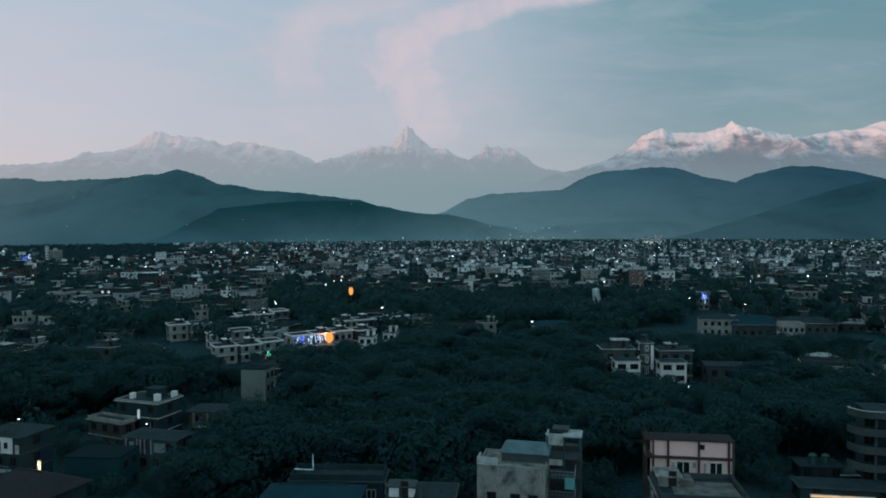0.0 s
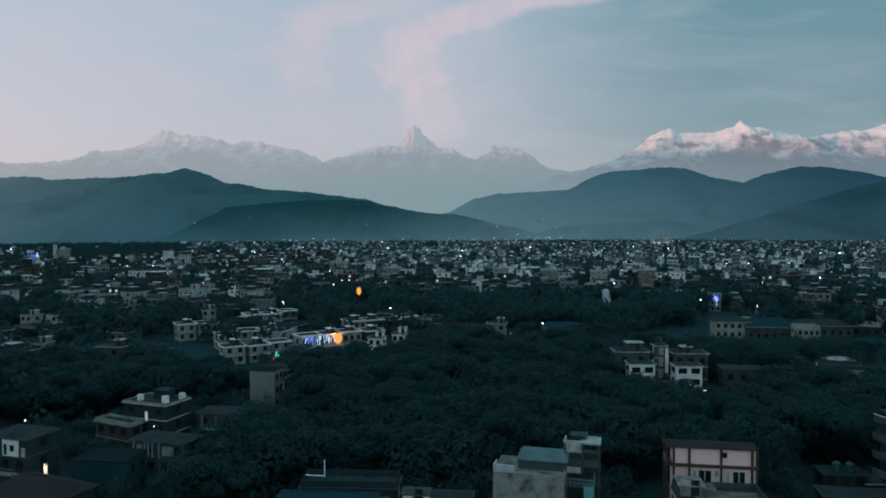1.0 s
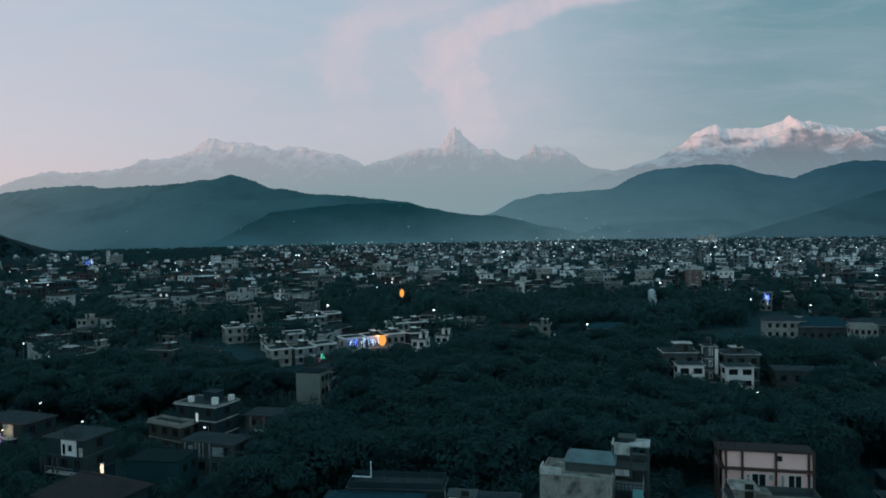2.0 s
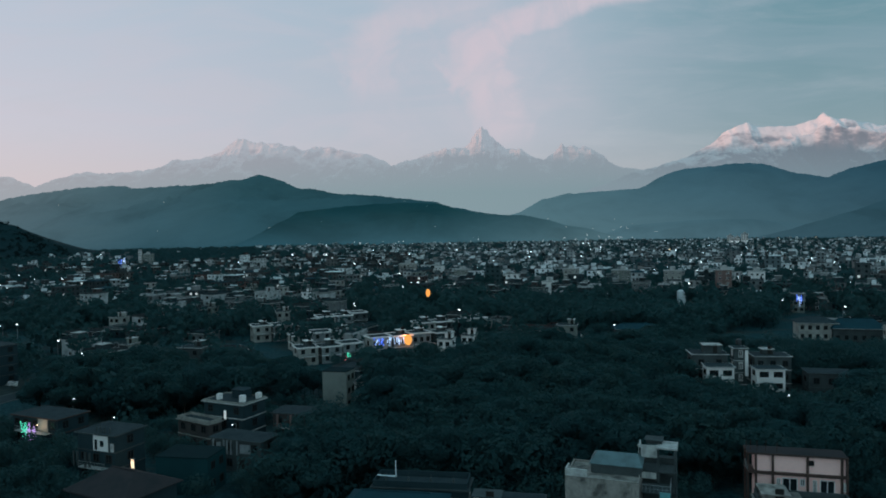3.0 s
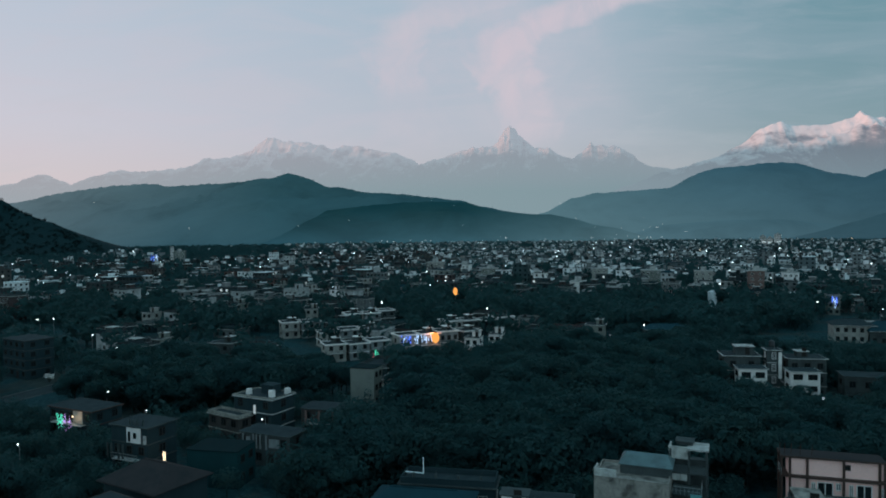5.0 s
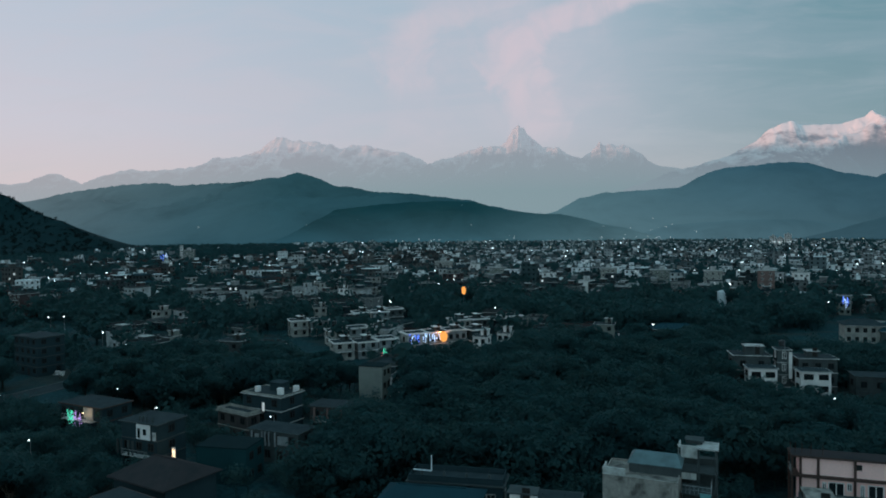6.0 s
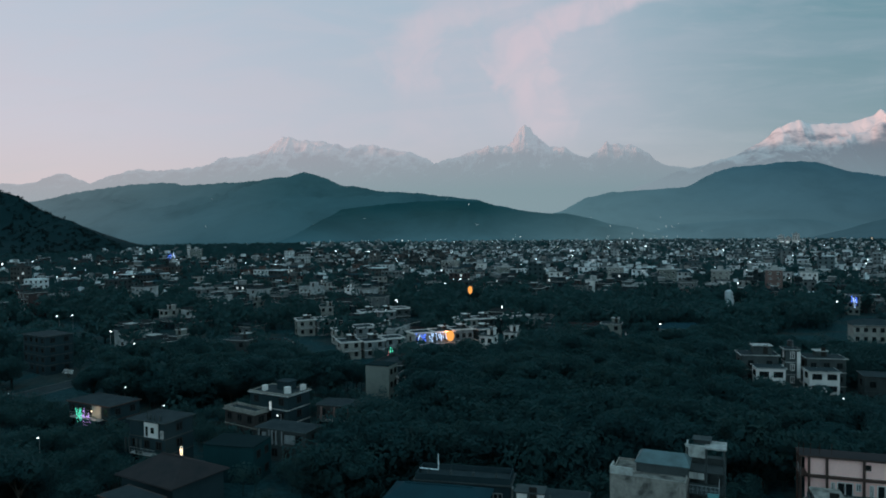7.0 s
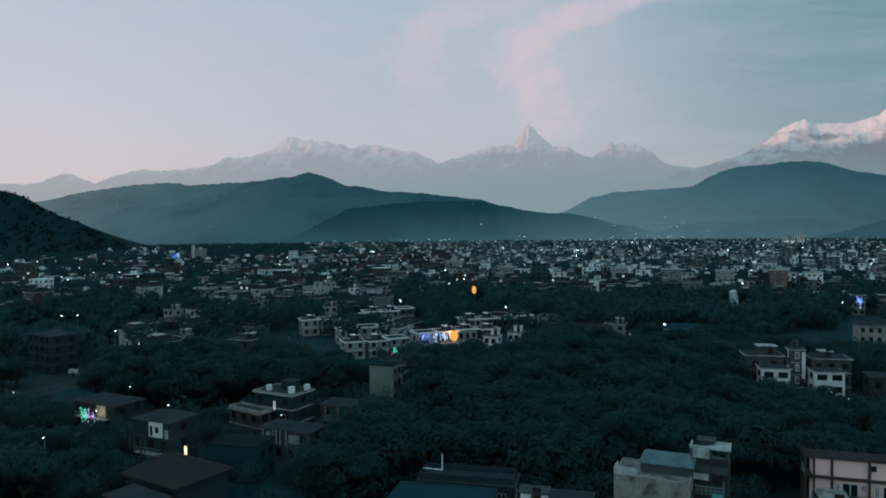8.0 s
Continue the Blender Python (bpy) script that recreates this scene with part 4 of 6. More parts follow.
for px in (-0.4, 0.4, 1.3, 2.6):
    part("column_stub", shared("pale_stub", lambda: Geo().box(0, 0, 0, 0.24, 0.24, 0.9).tube((0, 0, 0.9), (0.04, 0, 1.6), 0.03, 0.03, 4).mesh("column_stub", CONCRETE)), corner, "", pose(px, -2.6, 8.46))
part("side_window", Geo().box(0, -0.05, 0, 0.7, 0.1, 1.4).mesh("side_window", SLAB), corner, "", pose(3.6, -3.2, 5.6))
festive = house(-94.5, 132.5, 13.0, 7.0, 2, -18, "two-storey house hung with coloured festival lights", DARK_PLASTER, 2.8, 5, 2, trim="dark", balcony=(1,), parapet=False, edge=BROWN)
part("wall_panel", Geo().box(0, -0.06, 0, 2.8, 0.12, 2.5).mesh("wall_panel", SCHOOL), festive, "cream wall lit by a warm bulb", pose(2.5, -3.56, 3.0))
house(-149.0, 184.0, 12.5, 8.0, 4, -24, "four-storey dim concrete block with rows of square windows", DARK_PLASTER, 2.75, 4, 2, trim="dark", parapet=False, edge=CONCRETE)
terrace = house(-56.2, 134.3, 10.0, 6.5, 3, -20, "terraced house with pale roof slab edge and lit doorway", DARK_PLASTER, 2.75, 3, 1, trim="dark", parapet=False, stubs=0, skip=((2, 1),))
part("parapet", parapet_mesh(10.2, 6.8, 0.2, SCREED), terrace, "pale brown parapet", pose(0, 0, 8.464))
part("roof_hut", Geo().box(0, 0, 0, 3.0, 2.4, 1.6).box(0, 0, 1.6, 3.4, 2.8, 0.12).mesh("roof_hut", DARK_PLASTER), terrace, "", pose(0.4, 1.6, 8.464))
for bx, by, bs in ((-2.6, -1.5, 0.8), (3.4, -1.5, 1.0), (4.5, 1.9, 0.9)):
    part("roof_box", Geo().box(0, 0, 0, bs, 0.9, bs + 0.3).mesh("roof_box", WHITE), terrace, "white plastered chimney block", pose(bx, by, 8.46))
annexe = house(-61.4, 129.5, 9.0, 3.0, 2, -26, "low brownish annexe with a pale terrace parapet", BRICK_DIM, 2.7, 3, 1, trim="dark", parapet=False, edge=SCREED)
part("parapet", parapet_mesh(9.2, 3.2, 0.5, SCREED), annexe, "pale brown parapet", pose(0, 0, 5.614))
porch = house(-48.1, 118.8, 10.5, 5.0, 2, -15, "small house with pale wall panels and pillars under a flat roof", CONCRETE, 2.8, 4, 1, win=(1.2, 1.4), trim="dark", parapet=False, edge=CONCRETE)
part("wall_panel", Geo().box(0, -0.06, 0, 2.2, 0.12, 1.6).mesh("wall_panel", ROW_WALL), porch, "pale plaster panel", pose(2.0, -2.5, 3.4))
part("wall_panel", Geo().box(0, -0.06, 0, 0.9, 0.12, 1.3).mesh("wall_panel", ROW_WALL), porch, "pale plaster panel", pose(-3.6, -2.5, 3.7))
for px in (-4.6, -2.4, -1.7, -0.9, 0.4):
    part("pillar", shared("porch_pillar", lambda: Geo().box(0, 0, 0, 0.24, 0.24, 2.5).mesh("pillar", ROW_WALL)), porch, "", pose(px, -2.62, 3.0))
plain_block(-41.6, 160.5, 6.0, 5.0, 9.0, -10, GREY, "tall house showing a blank grey-green side wall")
house(-35.5, 164.5, 5.0, 6.0, 2, -4, "small pale house beside the blank wall", WHITE, 2.9, 2, 1, tank=(1, 1, 0.6), parapet=False)
plain_block(-53.0, 108.5, 9.0, 6.0, 6.0, -4, TEAL, "house with a blank dark teal side wall")
brown = house(-44.0, 136.5, 8.2, 5.5, 2, -6, "brown two-storey house with light pillars", BRICK_DIM, 2.8, 3, 1, trim="dark", balcony=(1,), parapet=False, edge=CONCRETE)
for px in (-2.6, 0.2, 3.2):
    part("pillar", shared("brown_pillar", lambda: Geo().box(0, 0, 0, 0.34, 0.34, 2.7).mesh("pillar", BRICK)), brown, "light brown plaster pillar", pose(px, -3.9, 2.95))
# low sheds and roofs in the trees
hipped_house(113.0, 199.0, 7.0, 5.0, 3.2, 0.9, 4.0, -10, SLAB, CONCRETE, "low house with a pale sheet roof among trees", 3)
hipped_house(100.0, 190.0, 9.0, 5.0, 3.0, 0.9, 6.0, -14, CONCRETE, DARK_PLASTER, "dim low shed with a grey sheet roof among trees", 3, name="shed")
# villas in the trees
house(47.4, 169.0, 6.0, 4.6, 3, -2, "white villa with square dark windows among trees", WHITE, 2.85, 2, 1, win=(2.0, 1.3), trim="dark", door=False, parapet=False, slabs=False)
house(47.0, 177.0, 8.2, 6.0, 3, -2, "villa with stepped roof terraces and pale slab edges", CONCRETE, 3.4, 2, 1, stair=(0.8, -0.5, 4.0, 3.0, 1.9), trim="dark", parapet=False)
house(58.8, 169.5, 6.2, 4.6, 3, -2, "white villa with two dark upper windows", WHITE, 2.65, 2, 1, win=(2.0, 1.3), trim="dark", door=False, parapet=False, slabs=False)
house(61.8, 177.5, 8.4, 6.0, 3, -2, "grey villa with set-back top floor", CONCRETE, 3.2, 3, 1, stair=(-0.5, 0.2, 2.4, 2.4, 1.2), trim="dark", parapet=False)
stair = house(54.2, 176.0, 3.0, 3.4, 4, -2, "narrow white stair tower between the villas", CONCRETE, 2.9, 1, 1, win=(0.9, 1.6), trim="pale", tank=(0, 0.3, 0.5), door=False, parapet=False)
part("pillar", Geo().box(0, 0, 0, 0.7, 0.5, 6.2).mesh("pillar", WHITE), stair, "white pillar", pose(1.35, -1.75, 5.0))
part("mast", Geo().tube((0, 0, 0), (0, 0, 1.8), 0.06, 0.04, 5).mesh("mast", METAL), stair, "", pose(0.6, 0, 11.8))
house(73.2, 172.0, 9.6, 6.0, 2, -8, "dim grey house with a flat roof", CONCRETE, 3.3, 3, 1, trim="dark", parapet=False, edge=CONCRETE)
# school
hipped_house(107.0, 262.0, 12.5, 8.0, 6.2, 1.8, 6.0, -8, ROOF_TOP, SCHOOL, "two-storey pale school block with a row of windows", 5, 2, "school_block")
hipped_house(119.5, 259.0, 16.5, 9.0, 4.6, 3.0, 11.0, -8, BLUE_SHEET, CONCRETE, "school hall under a wide blue sheet roof", 6, 1, "school_hall")
house(126.0, 243.5, 7.4, 6.0, 2, -8, "pale two-storey school block with small windows", SCHOOL, 3.1, 4, 2, win=(1.0, 1.4), trim="dark", name="school_block")
hipped_house(143.0, 266.0, 20.0, 9.0, 4.0, 2.0, 13.0, -8, ROOF_TOP, CONCRETE, "long low hall with a dark pitched roof", 7, 1, "school_hall")
hipped_house(44.0, 263.0, 15.0, 7.0, 4.0, 1.6, 10.0, 2, BLUE_SHEET, CONCRETE, "long shed with a dull sheet roof among trees", 5, 1, "shed")
hipped_house(28.0, 246.0, 9.0, 7.0, 4.5, 1.5, 4.0, 12, ROOF_TOP, WHITE, "small house with pale gutters among trees", 3, 1)

# row of terraced houses
house(62.6, 101.4, 14.0, 4.0, 1, -10, "low shop house with warm light under its roof edge", DARK_PLASTER, 2.25, 3, 1, trim="dark", parapet=False, edge=CONCRETE)
shed = house(63.5, 111.0, 6.5, 4.0, 1, -8, "low dark house with two green tanks on its roof", DARK_PLASTER, 2.3, 3, 1, trim="dark", parapet=False, edge=DARK_PLASTER)
for tx in (-0.9, 1.1):
    part("water_tank", tank_mesh(0.65, 1.7, TANK_GREEN), shed, "green plastic water tank", pose(tx, -0.6, 2.511))
yard_wall = thing("garden_wall", pose(67.0, 107.6, 0, 0, 0, -4), "low plastered yard wall with a pale coping", "wall")
part("wall", Geo().box(0, 0, -0.3, 3.0, 0.2, 1.7).mesh("wall", DARK_PLASTER), yard_wall)
part("coping", Geo().box(0, 0, 0, 3.1, 0.3, 0.08).mesh("coping", SLAB), yard_wall, "pale coping", pose(0, 0, 1.4))
BARE = [(113, 203, 16), (-135, 262, 12), (103, 277, 15), (120, 308, 14), (128, 323, 12), (89, 269, 11), (-55, 180, 11), (-138, 239, 11), (-117, 249, 11), (52, 256, 24), (30, 262, 12), (88, 200, 16), (-120, 140, 14), (-112, 104, 14), (-82, 96, 16), (-30, 100, 10), (54, 90, 12), (20, 84, 10), (-165, 165, 22)]
# pale houses that stand out in the town
WHITE_HOUSES = [
    (131.5, 341.0, 5.0, 3, -10, GREY, "pale house hung with blue lights"),
    (-101.0, 210.5, 8.0, 2, -8, CONCRETE, "low dim house with a pale roof edge"),
    (-126.0, 216.5, 2.6, 2, -10, GREY, "narrow pale house among dark trees"),
    (-172.0, 287.5, 5.5, 2, -14, SCHOOL, "pale house with stepped roof"),
    (-149.0, 325.5, 9.0, 2, -12, GREY, "grey house with a flat roof"),
    (-22.5, 226.5, 4.5, 2, -10, WHITE, "small white house at the wood's edge"),
    (-15.5, 234.5, 4.0, 2, -10, WHITE, "narrow white house at the wood's edge"),
    (-67.5, 485.5, 8.5, 4, -12, GREY, "tall grey block in the town"),
    (-1.5, 455.5, 8.0, 4, -8, WHITE, "tall white block above the trees"),
    (19.0, 258.5, 7.0, 2, -8, GREY, "low pale house among dark trees"),
    (-104.2, 304.5, 6.0, 2, 20, SCHOOL, "small pale house at the edge of dark trees"),
    (-117.6, 453.0, 8.0, 3, -14, SCHOOL, "pinkish three-storey house in the town"),
    (-101.0, 386.0, 7.5, 2, -12, GREY, "pale house with a long flat roof"),
    (-141.0, 384.0, 4.5, 2, -16, WHITE, "narrow white house between trees"),
    (-137.4, 402.0, 4.0, 3, -16, SCHOOL, "narrow pinkish house between trees"),
    (-172.0, 442.0, 6.5, 2, -12, GREY, "pale house with two dark windows"),
    (-123.0, 402.7, 6.0, 2, 24, WHITE, "white house with a lit yard"),
    (-250.0, 379.0, 6.5, 2, -20, GREY, "low pale house between dark gardens"),
    (-246.0, 449.0, 5.5, 3, -18, SCHOOL, "tall pale house between dark gardens"),
    (-333.0, 406.0, 6.5, 2, -24, CONCRETE, "dim pale house at the foot of the hill"),
    (-188.0, 400.0, 8.5, 2, -16, GREY, "wide dim house with a pale roof edge"),
    (-208.0, 491.0, 11.0, 2, -14, SCHOOL, "long pale house with a flat roof"),
]
# pale blocks along the far side of the wood
TALL = [(-4, 492, 16, 3, WHITE, "wide white block above the dark trees"), (73, 480, 15, 4, GREY, "wide brownish block above the dark trees"),
        (122, 424, 8.5, 5, BRICK, "tall red-brown house at the wood's edge"), (21, 425, 8.5, 3, WHITE, "white house at the wood's edge"), (40, 500, 10, 4, SCHOOL, "pale house above the dark trees"),
        (103, 470, 11, 4, SCHOOL, "pale town house above the dark trees"), (-38, 508, 11, 4, GREY, "grey town house above the dark trees"), (150, 452, 9, 4, WHITE, "white town house above the dark trees"),
        (-84, 545, 12, 5, SCHOOL, "pale town house with a flat roof in the town"), (-62, 560, 9, 4, WHITE, "white town house in the crowded town")]
# street lamps: place and size of the glowing head
STREET_LAMPS = [(-25, 307, 0.34), (-130.5, 198.5, 0.38), (-206, 261, 0.28), (-202, 264, 0.25), (-77, 327, 0.25), (-156, 223, 0.22), (123, 338, 0.31), (36, 258, 0.28), (-92, 172, 0.19), (58.2, 155, 0.18),
                (-53.6, 128.4, 0.12), (-121.8, 139, 0.14), (-121.4, 193, 0.34), (-99.5, 147, 0.19), (-81, 132, 0.15), (-90.5, 109, 0.15), (108, 474, 0.37), (26, 472, 0.37), (-70, 434, 0.34), (49, 378, 0.28), (-302, 476, 0.31), (-169, 211, 0.25),
                (-521, 645, 0.85), (-285, 566, 0.48), (-254, 555, 0.48), (-442, 671, 0.45), (-446, 692, 0.45), (50, 679, 0.65), (214, 648, 0.65), (-72, 651, 0.5), (125, 578, 0.5), (-42, 676, 0.5), (138, 310, 0.29),
                (-432, 583, 0.43), (-394, 537, 0.43), (296, 784, 0.58), (336, 974, 0.72), (159, 871, 0.72), (-40, 796, 0.58), (-182, 590, 0.43), (455, 1027, 0.79)]
STREET_LAMPS += [(-431, 495, 0.35), (-408, 476, 0.4), (-402, 477, 0.32), (-292, 391, 0.38), (-277, 388, 0.3), (-355, 560, 0.38), (-326, 517, 0.38), (-324, 690, 0.7), (-164, 357, 0.34), (-187, 471, 0.42),
                 (-134, 424, 0.33), (-127, 424, 0.33), (-79, 334, 0.3), (-129, 309, 0.22), (-73, 293, 0.2), (-111, 386, 0.25)]
YARDS = [(-405.0, 684.0, 9.0), (84.5, 366.0, 4.0), (113.0, 199.0, 5.0), (73.2, 172.0, 8.0), (-34.6, 222.5, 4.5), (-47.5, 379.0, 10.0), (-41.0, 221.5, 10.0)] + [(x, y, w) for x, y, w, *_ in TALL] + [(x, y, w) for x, y, w, *_ in WHITE_HOUSES] + [(x, y, 0.5) for x, y, size in STREET_LAMPS] + [(58.2, 155.0, 5.0)]
LANDMARKS = [(x, y, 8) for x, y, *_ in TALL]
for x, y, w, floors, turn, wall, label in WHITE_HOUSES:
    house(x, y, w, 6.0, floors, turn, label, wall, 3.0, 2 if w < 9 else 3, 1, trim="dark", parapet=False, slabs=False, door=False, stair=(w * 0.2, 0.5, 2.4, 2.6, 1.6) if floors == 2 else None)
    LANDMARKS.append((x, y, 7))
LANDMARKS += [(113, 199, 6), (100, 190, 6), (63, 102, 10), (-56, 84, 7), (62, 114, 7), (39, 101, 14), (12, 93, 11), (71, 107, 13), (37, 87, 10), (-1, 89, 8), (-15, 90, 13), (-56, 90, 14), (-68, 112, 10), (-90, 133, 11), (-148, 184, 13), (-57, 132, 11),
             (-48, 118, 9), (-44, 161, 10), (-53, 108, 8), (-44, 136, 8), (-62, 129, 6), (54, 176, 18), (73, 173, 9), (107, 262, 11), (122, 260, 15), (128, 247, 8), (143, 266, 14), (44, 263, 11), (28, 246, 8)]
ROW_LABEL = "white-edged two-storey terraced house in a row"
# rows run away obliquely: gable ends to the west, dim fronts with dark windows
ROWS = [(-66.8, 215.2, 3, 2.65), (-44.8, 224.5, 4, 3.45), (-35.0, 266.0, 4, 3.0), (-76.0, 240.0, 3, 2.8), (-97.0, 258.0, 2, 2.9), (-80.0, 288.0, 3, 3.1)]
row_rng = random.Random(31)
for line, (ax, ay, n, storey) in enumerate(ROWS):
    for i in range(n):
        back = 0.0 if line == 1 and i < 2 else row_rng.uniform(-1.3, 1.6)
        x, y = ax + 6.28 * i - 0.53 * back, ay + 3.92 * i + 0.85 * back
        LANDMARKS.append((x, y, 6))
        wall = SCHOOL if i == 0 else row_rng.choice((ROW_WALL, ROW_WALL, CONCRETE, DARK_PLASTER))
        w, d, fh = row_rng.uniform(6.3, 7.0), row_rng.uniform(6.6, 8.4), storey * (1.0 if line == 1 else row_rng.uniform(0.86, 1.08))
        h = house(x, y, w, d, 2, 32 + row_rng.uniform(-3, 3), ROW_LABEL, wall, fh, row_rng.choice((2, 3)), 1,
              win=(1.2, 1.5), trim="dark", stair=(1.2, 1.8, 2.3, 2.4, row_rng.uniform(0.9, 1.6)) if row_rng.random() < 0.55 else None, edge=WHITE, stair_mat=CONCRETE, parapet=False,
              balcony=(1,) if row_rng.random() < 0.6 else (), slabs=row_rng.random() < 0.7, door=False, group="terraced houses in rows")
        part("coping", parapet_mesh(w + 0.5, d + 0.5, row_rng.uniform(0.12, 0.26), WHITE), h, "white limewashed coping", pose(0, 0, 2 * fh + 0.214))


# ---- where trees and houses stand ----
# woods: centre, half sizes
WOODS = [(-50, 164, 5, 9), (58, 268, 18, 10), (62, 254, 14, 10), (88, 198, 16, 12), (22, 182, 22, 18), (50, 194, 30, 11), (-86, 88, 10, 7), (-150, 158, 16, 6), (-118, 160, 8, 10), (-160, 195, 10, 8), (-15, 130, 30, 26), (8, 150, 34, 30), (-10, 178, 30, 26), (10, 205, 42, 24), (-22, 155, 18, 24), (30, 128, 26, 18), (58, 132, 22, 22), (78, 145, 26, 18), (36, 150, 22, 14),
         (80, 200, 40, 18), (30, 228, 36, 18), (-26, 190, 10, 10),
         (-20, 330, 52, 30), (35, 300, 40, 26), (75, 310, 38, 30), (90, 345, 46, 34), (30, 350, 40, 34), (-45, 370, 30, 22),
         (-110, 178, 26, 10), (-85, 160, 24, 14), (-100, 185, 22, 14), (-128, 290, 30, 24), (-205, 310, 44, 22), (-36, 112, 14, 14),
         (-180, 205, 20, 14), (-75, 185, 20, 14)]
SHRUBS = [(-46, 92, 5, 6), (-66, 88, 5, 5), (-118, 100, 32, 13), (-84, 97, 14, 10), (-105, 112, 14, 6), (-73, 101, 7, 6), (-62, 105, 6, 3), (54, 157, 18, 12), (-125, 134, 14, 8), (60, 108, 12, 10), (28, 104, 14, 8), (-30, 104, 12, 8), (-40, 150, 9, 7), (-44, 206, 12, 8), (96, 226, 26, 14), (122, 226, 20, 11)]
# hedges and garden bushes round the nearer houses
GARDENS = [(-90, 117, 6, 5), (-77, 106, 7, 5), (-81, 120, 5, 6), (-76, 140, 8, 6), (-60, 121, 7, 4), (-47, 110, 8, 5), (-54, 102, 7, 3), (-82, 152, 12, 7), (-100, 111, 10, 6), (-66, 127, 5, 4), (-66, 104, 6, 4), (-55, 124, 6, 3), (-62, 146, 10, 6), (-44, 128, 6, 5), (-108, 130, 7, 5), (61, 119, 10, 6), (-12, 102, 12, 3), (4, 101, 5, 4), (28, 101, 6, 4), (47, 160, 6, 4), (57, 160, 6, 4)]
CLEAR = [(47, 160, 6, 8), (57, 160, 6, 8), (-46, 106, 10, 10), (-40, 126, 9, 9), (26, 238, 18, 15), (46, 250, 12, 13), (-21, 218, 9, 12), (-13, 226, 8, 12), (19, 247, 9, 14), (44, 252, 9, 10), (28, 236, 7, 10), (-122, 156, 9, 12), (-47, 116, 8, 6), (-133, 168, 9, 12), (-61, 196, 15, 15), (-39, 214, 13, 8), (57, 146, 5, 6), (-203, 252, 9, 12), (-128, 190, 9, 9), (-26, 300, 5, 8), (-77, 320, 5, 8), (35, 252, 5, 8), (114, 234, 60, 30), (-33, 210, 8, 13), (-40, 146, 13, 15), (-45, 364, 9, 17), (82, 344, 10, 24), (131, 326, 9, 12), (-44, 208, 13, 11), (-97, 121, 12, 7), (50, 160, 14, 9), (-42, 152, 8, 7), (90, 240, 55, 10), (-125, 134, 12, 6)]


def inside(areas, x, y):
    return any(((x - a) / p) ** 2 + ((y - b) / q) ** 2 < 1 for a, b, p, q in areas)


def near_road(x, y, gap):
    for line in ROADS:
        for (ax, ay), (bx, by) in zip(line, line[1:]):
            dx, dy = bx - ax, by - ay
            t = max(0, min(1, ((x - ax) * dx + (y - ay) * dy) / (dx * dx + dy * dy)))
            if math.hypot(x - ax - t * dx, y - ay - t * dy) < gap:
                return True
    return False


def open_yard(x, y):
    """The open yards on the sunny south side of the pale blocks."""
    return any(0 < b - y < max(32, 0.14 * b) and abs(x - a * y / b) < w / 2 + 1.5 for a, b, w in YARDS)


def free(x, y, r):
    return not near_road(x, y, r + 3.5) and all(math.hypot(x - a, y - b) > r + c * 0.75 for a, b, c in LANDMARKS)


def in_fan(x, y, margin=0.0):
    """The part of the valley in front of the camera."""
    q = math.degrees(math.atan2(x, y))
    return -46 - margin < q < 37 + margin


rng = random.Random(11)

# ---- trees ----


def tree_parts(seed, height, spread, sprays):
    r = random.Random(seed)
    trunk = Geo()
    lean = Vector((r.uniform(-0.4, 0.4), r.uniform(-0.4, 0.4), height * 0.45))
    trunk.tube((0, 0, -0.3), tuple(lean), 0.024 * height, 0.015 * height, 7)
    lobes = []
    for i in range(11):
        q = i * 2.4 + r.random()
        rad = spread * r.uniform(0.25, 0.62)
        tip = Vector((math.cos(q) * rad, math.sin(q) * rad, height * r.uniform(0.40, 0.84)))
        start = lean * r.uniform(0.55, 0.9)
        trunk.tube(tuple(start), tuple(tip), 0.010 * height, 0.004 * height, 5)
        lobes.append((tip, spread * r.uniform(0.28, 0.44), height * r.uniform(0.12, 0.20)))
    lobes.append((Vector((lean.x, lean.y, height * 0.86)), spread * 0.35, height * 0.13))
    crown = Geo()
    for i in range(sprays):
        c, rx, rz = r.choice(lobes)
        d = Vector((r.gauss(0, 1), r.gauss(0, 1), r.gauss(0, 1))).normalized()
        k = r.uniform(0.82, 1.05)
        p = c + Vector((d.x * rx * k, d.y * rx * k, d.z * rz * k))
        s = spread * r.uniform(0.034, 0.064)
        a = (d.cross(Vector((r.gauss(0, 1), r.gauss(0, 1), r.gauss(0, 1)))).normalized() + d * r.gauss(0, 0.3)).normalized() * s
        b = (a.cross(d).normalized() + d * r.gauss(0, 0.25)).normalized() * s * 0.8
        crown.faces([tuple(p - a), tuple(p + b), tuple(p + a - b + Vector((0, 0, -s * 0.4)))], [(0, 1, 2)])
    return trunk.mesh("trunk", BARK), crown.mesh("crown", LEAF)


TREE_KINDS = [tree_parts(3 + i, h, s, k) for i, (h, s, k) in enumerate(((11, 7.2, 3700), (12, 6.6, 3500), (10, 6.8, 3400), (12.5, 8.0, 4000), (8.5, 4.6, 2400), (11, 5.6, 3200)))]
TREE_LABELS = ["dark broad-crowned tree in the wood", "tall dark tree in the wood", "low spreading dark tree", "large dark spreading tree", "small dark garden tree", "slender dark tree in the wood"]


def tree(x, y, kind, size, turn):
    t = thing("tree", Matrix.Translation((x, y, 0)) @ Matrix.Rotation(turn, 4, "Z") @ Matrix.Diagonal((size, size, size, 1)), TREE_LABELS[kind], "tree", "trees of the town")
    part("trunk", TREE_KINDS[kind][0], t)
    part("crown", TREE_KINDS[kind][1], t)
    return t


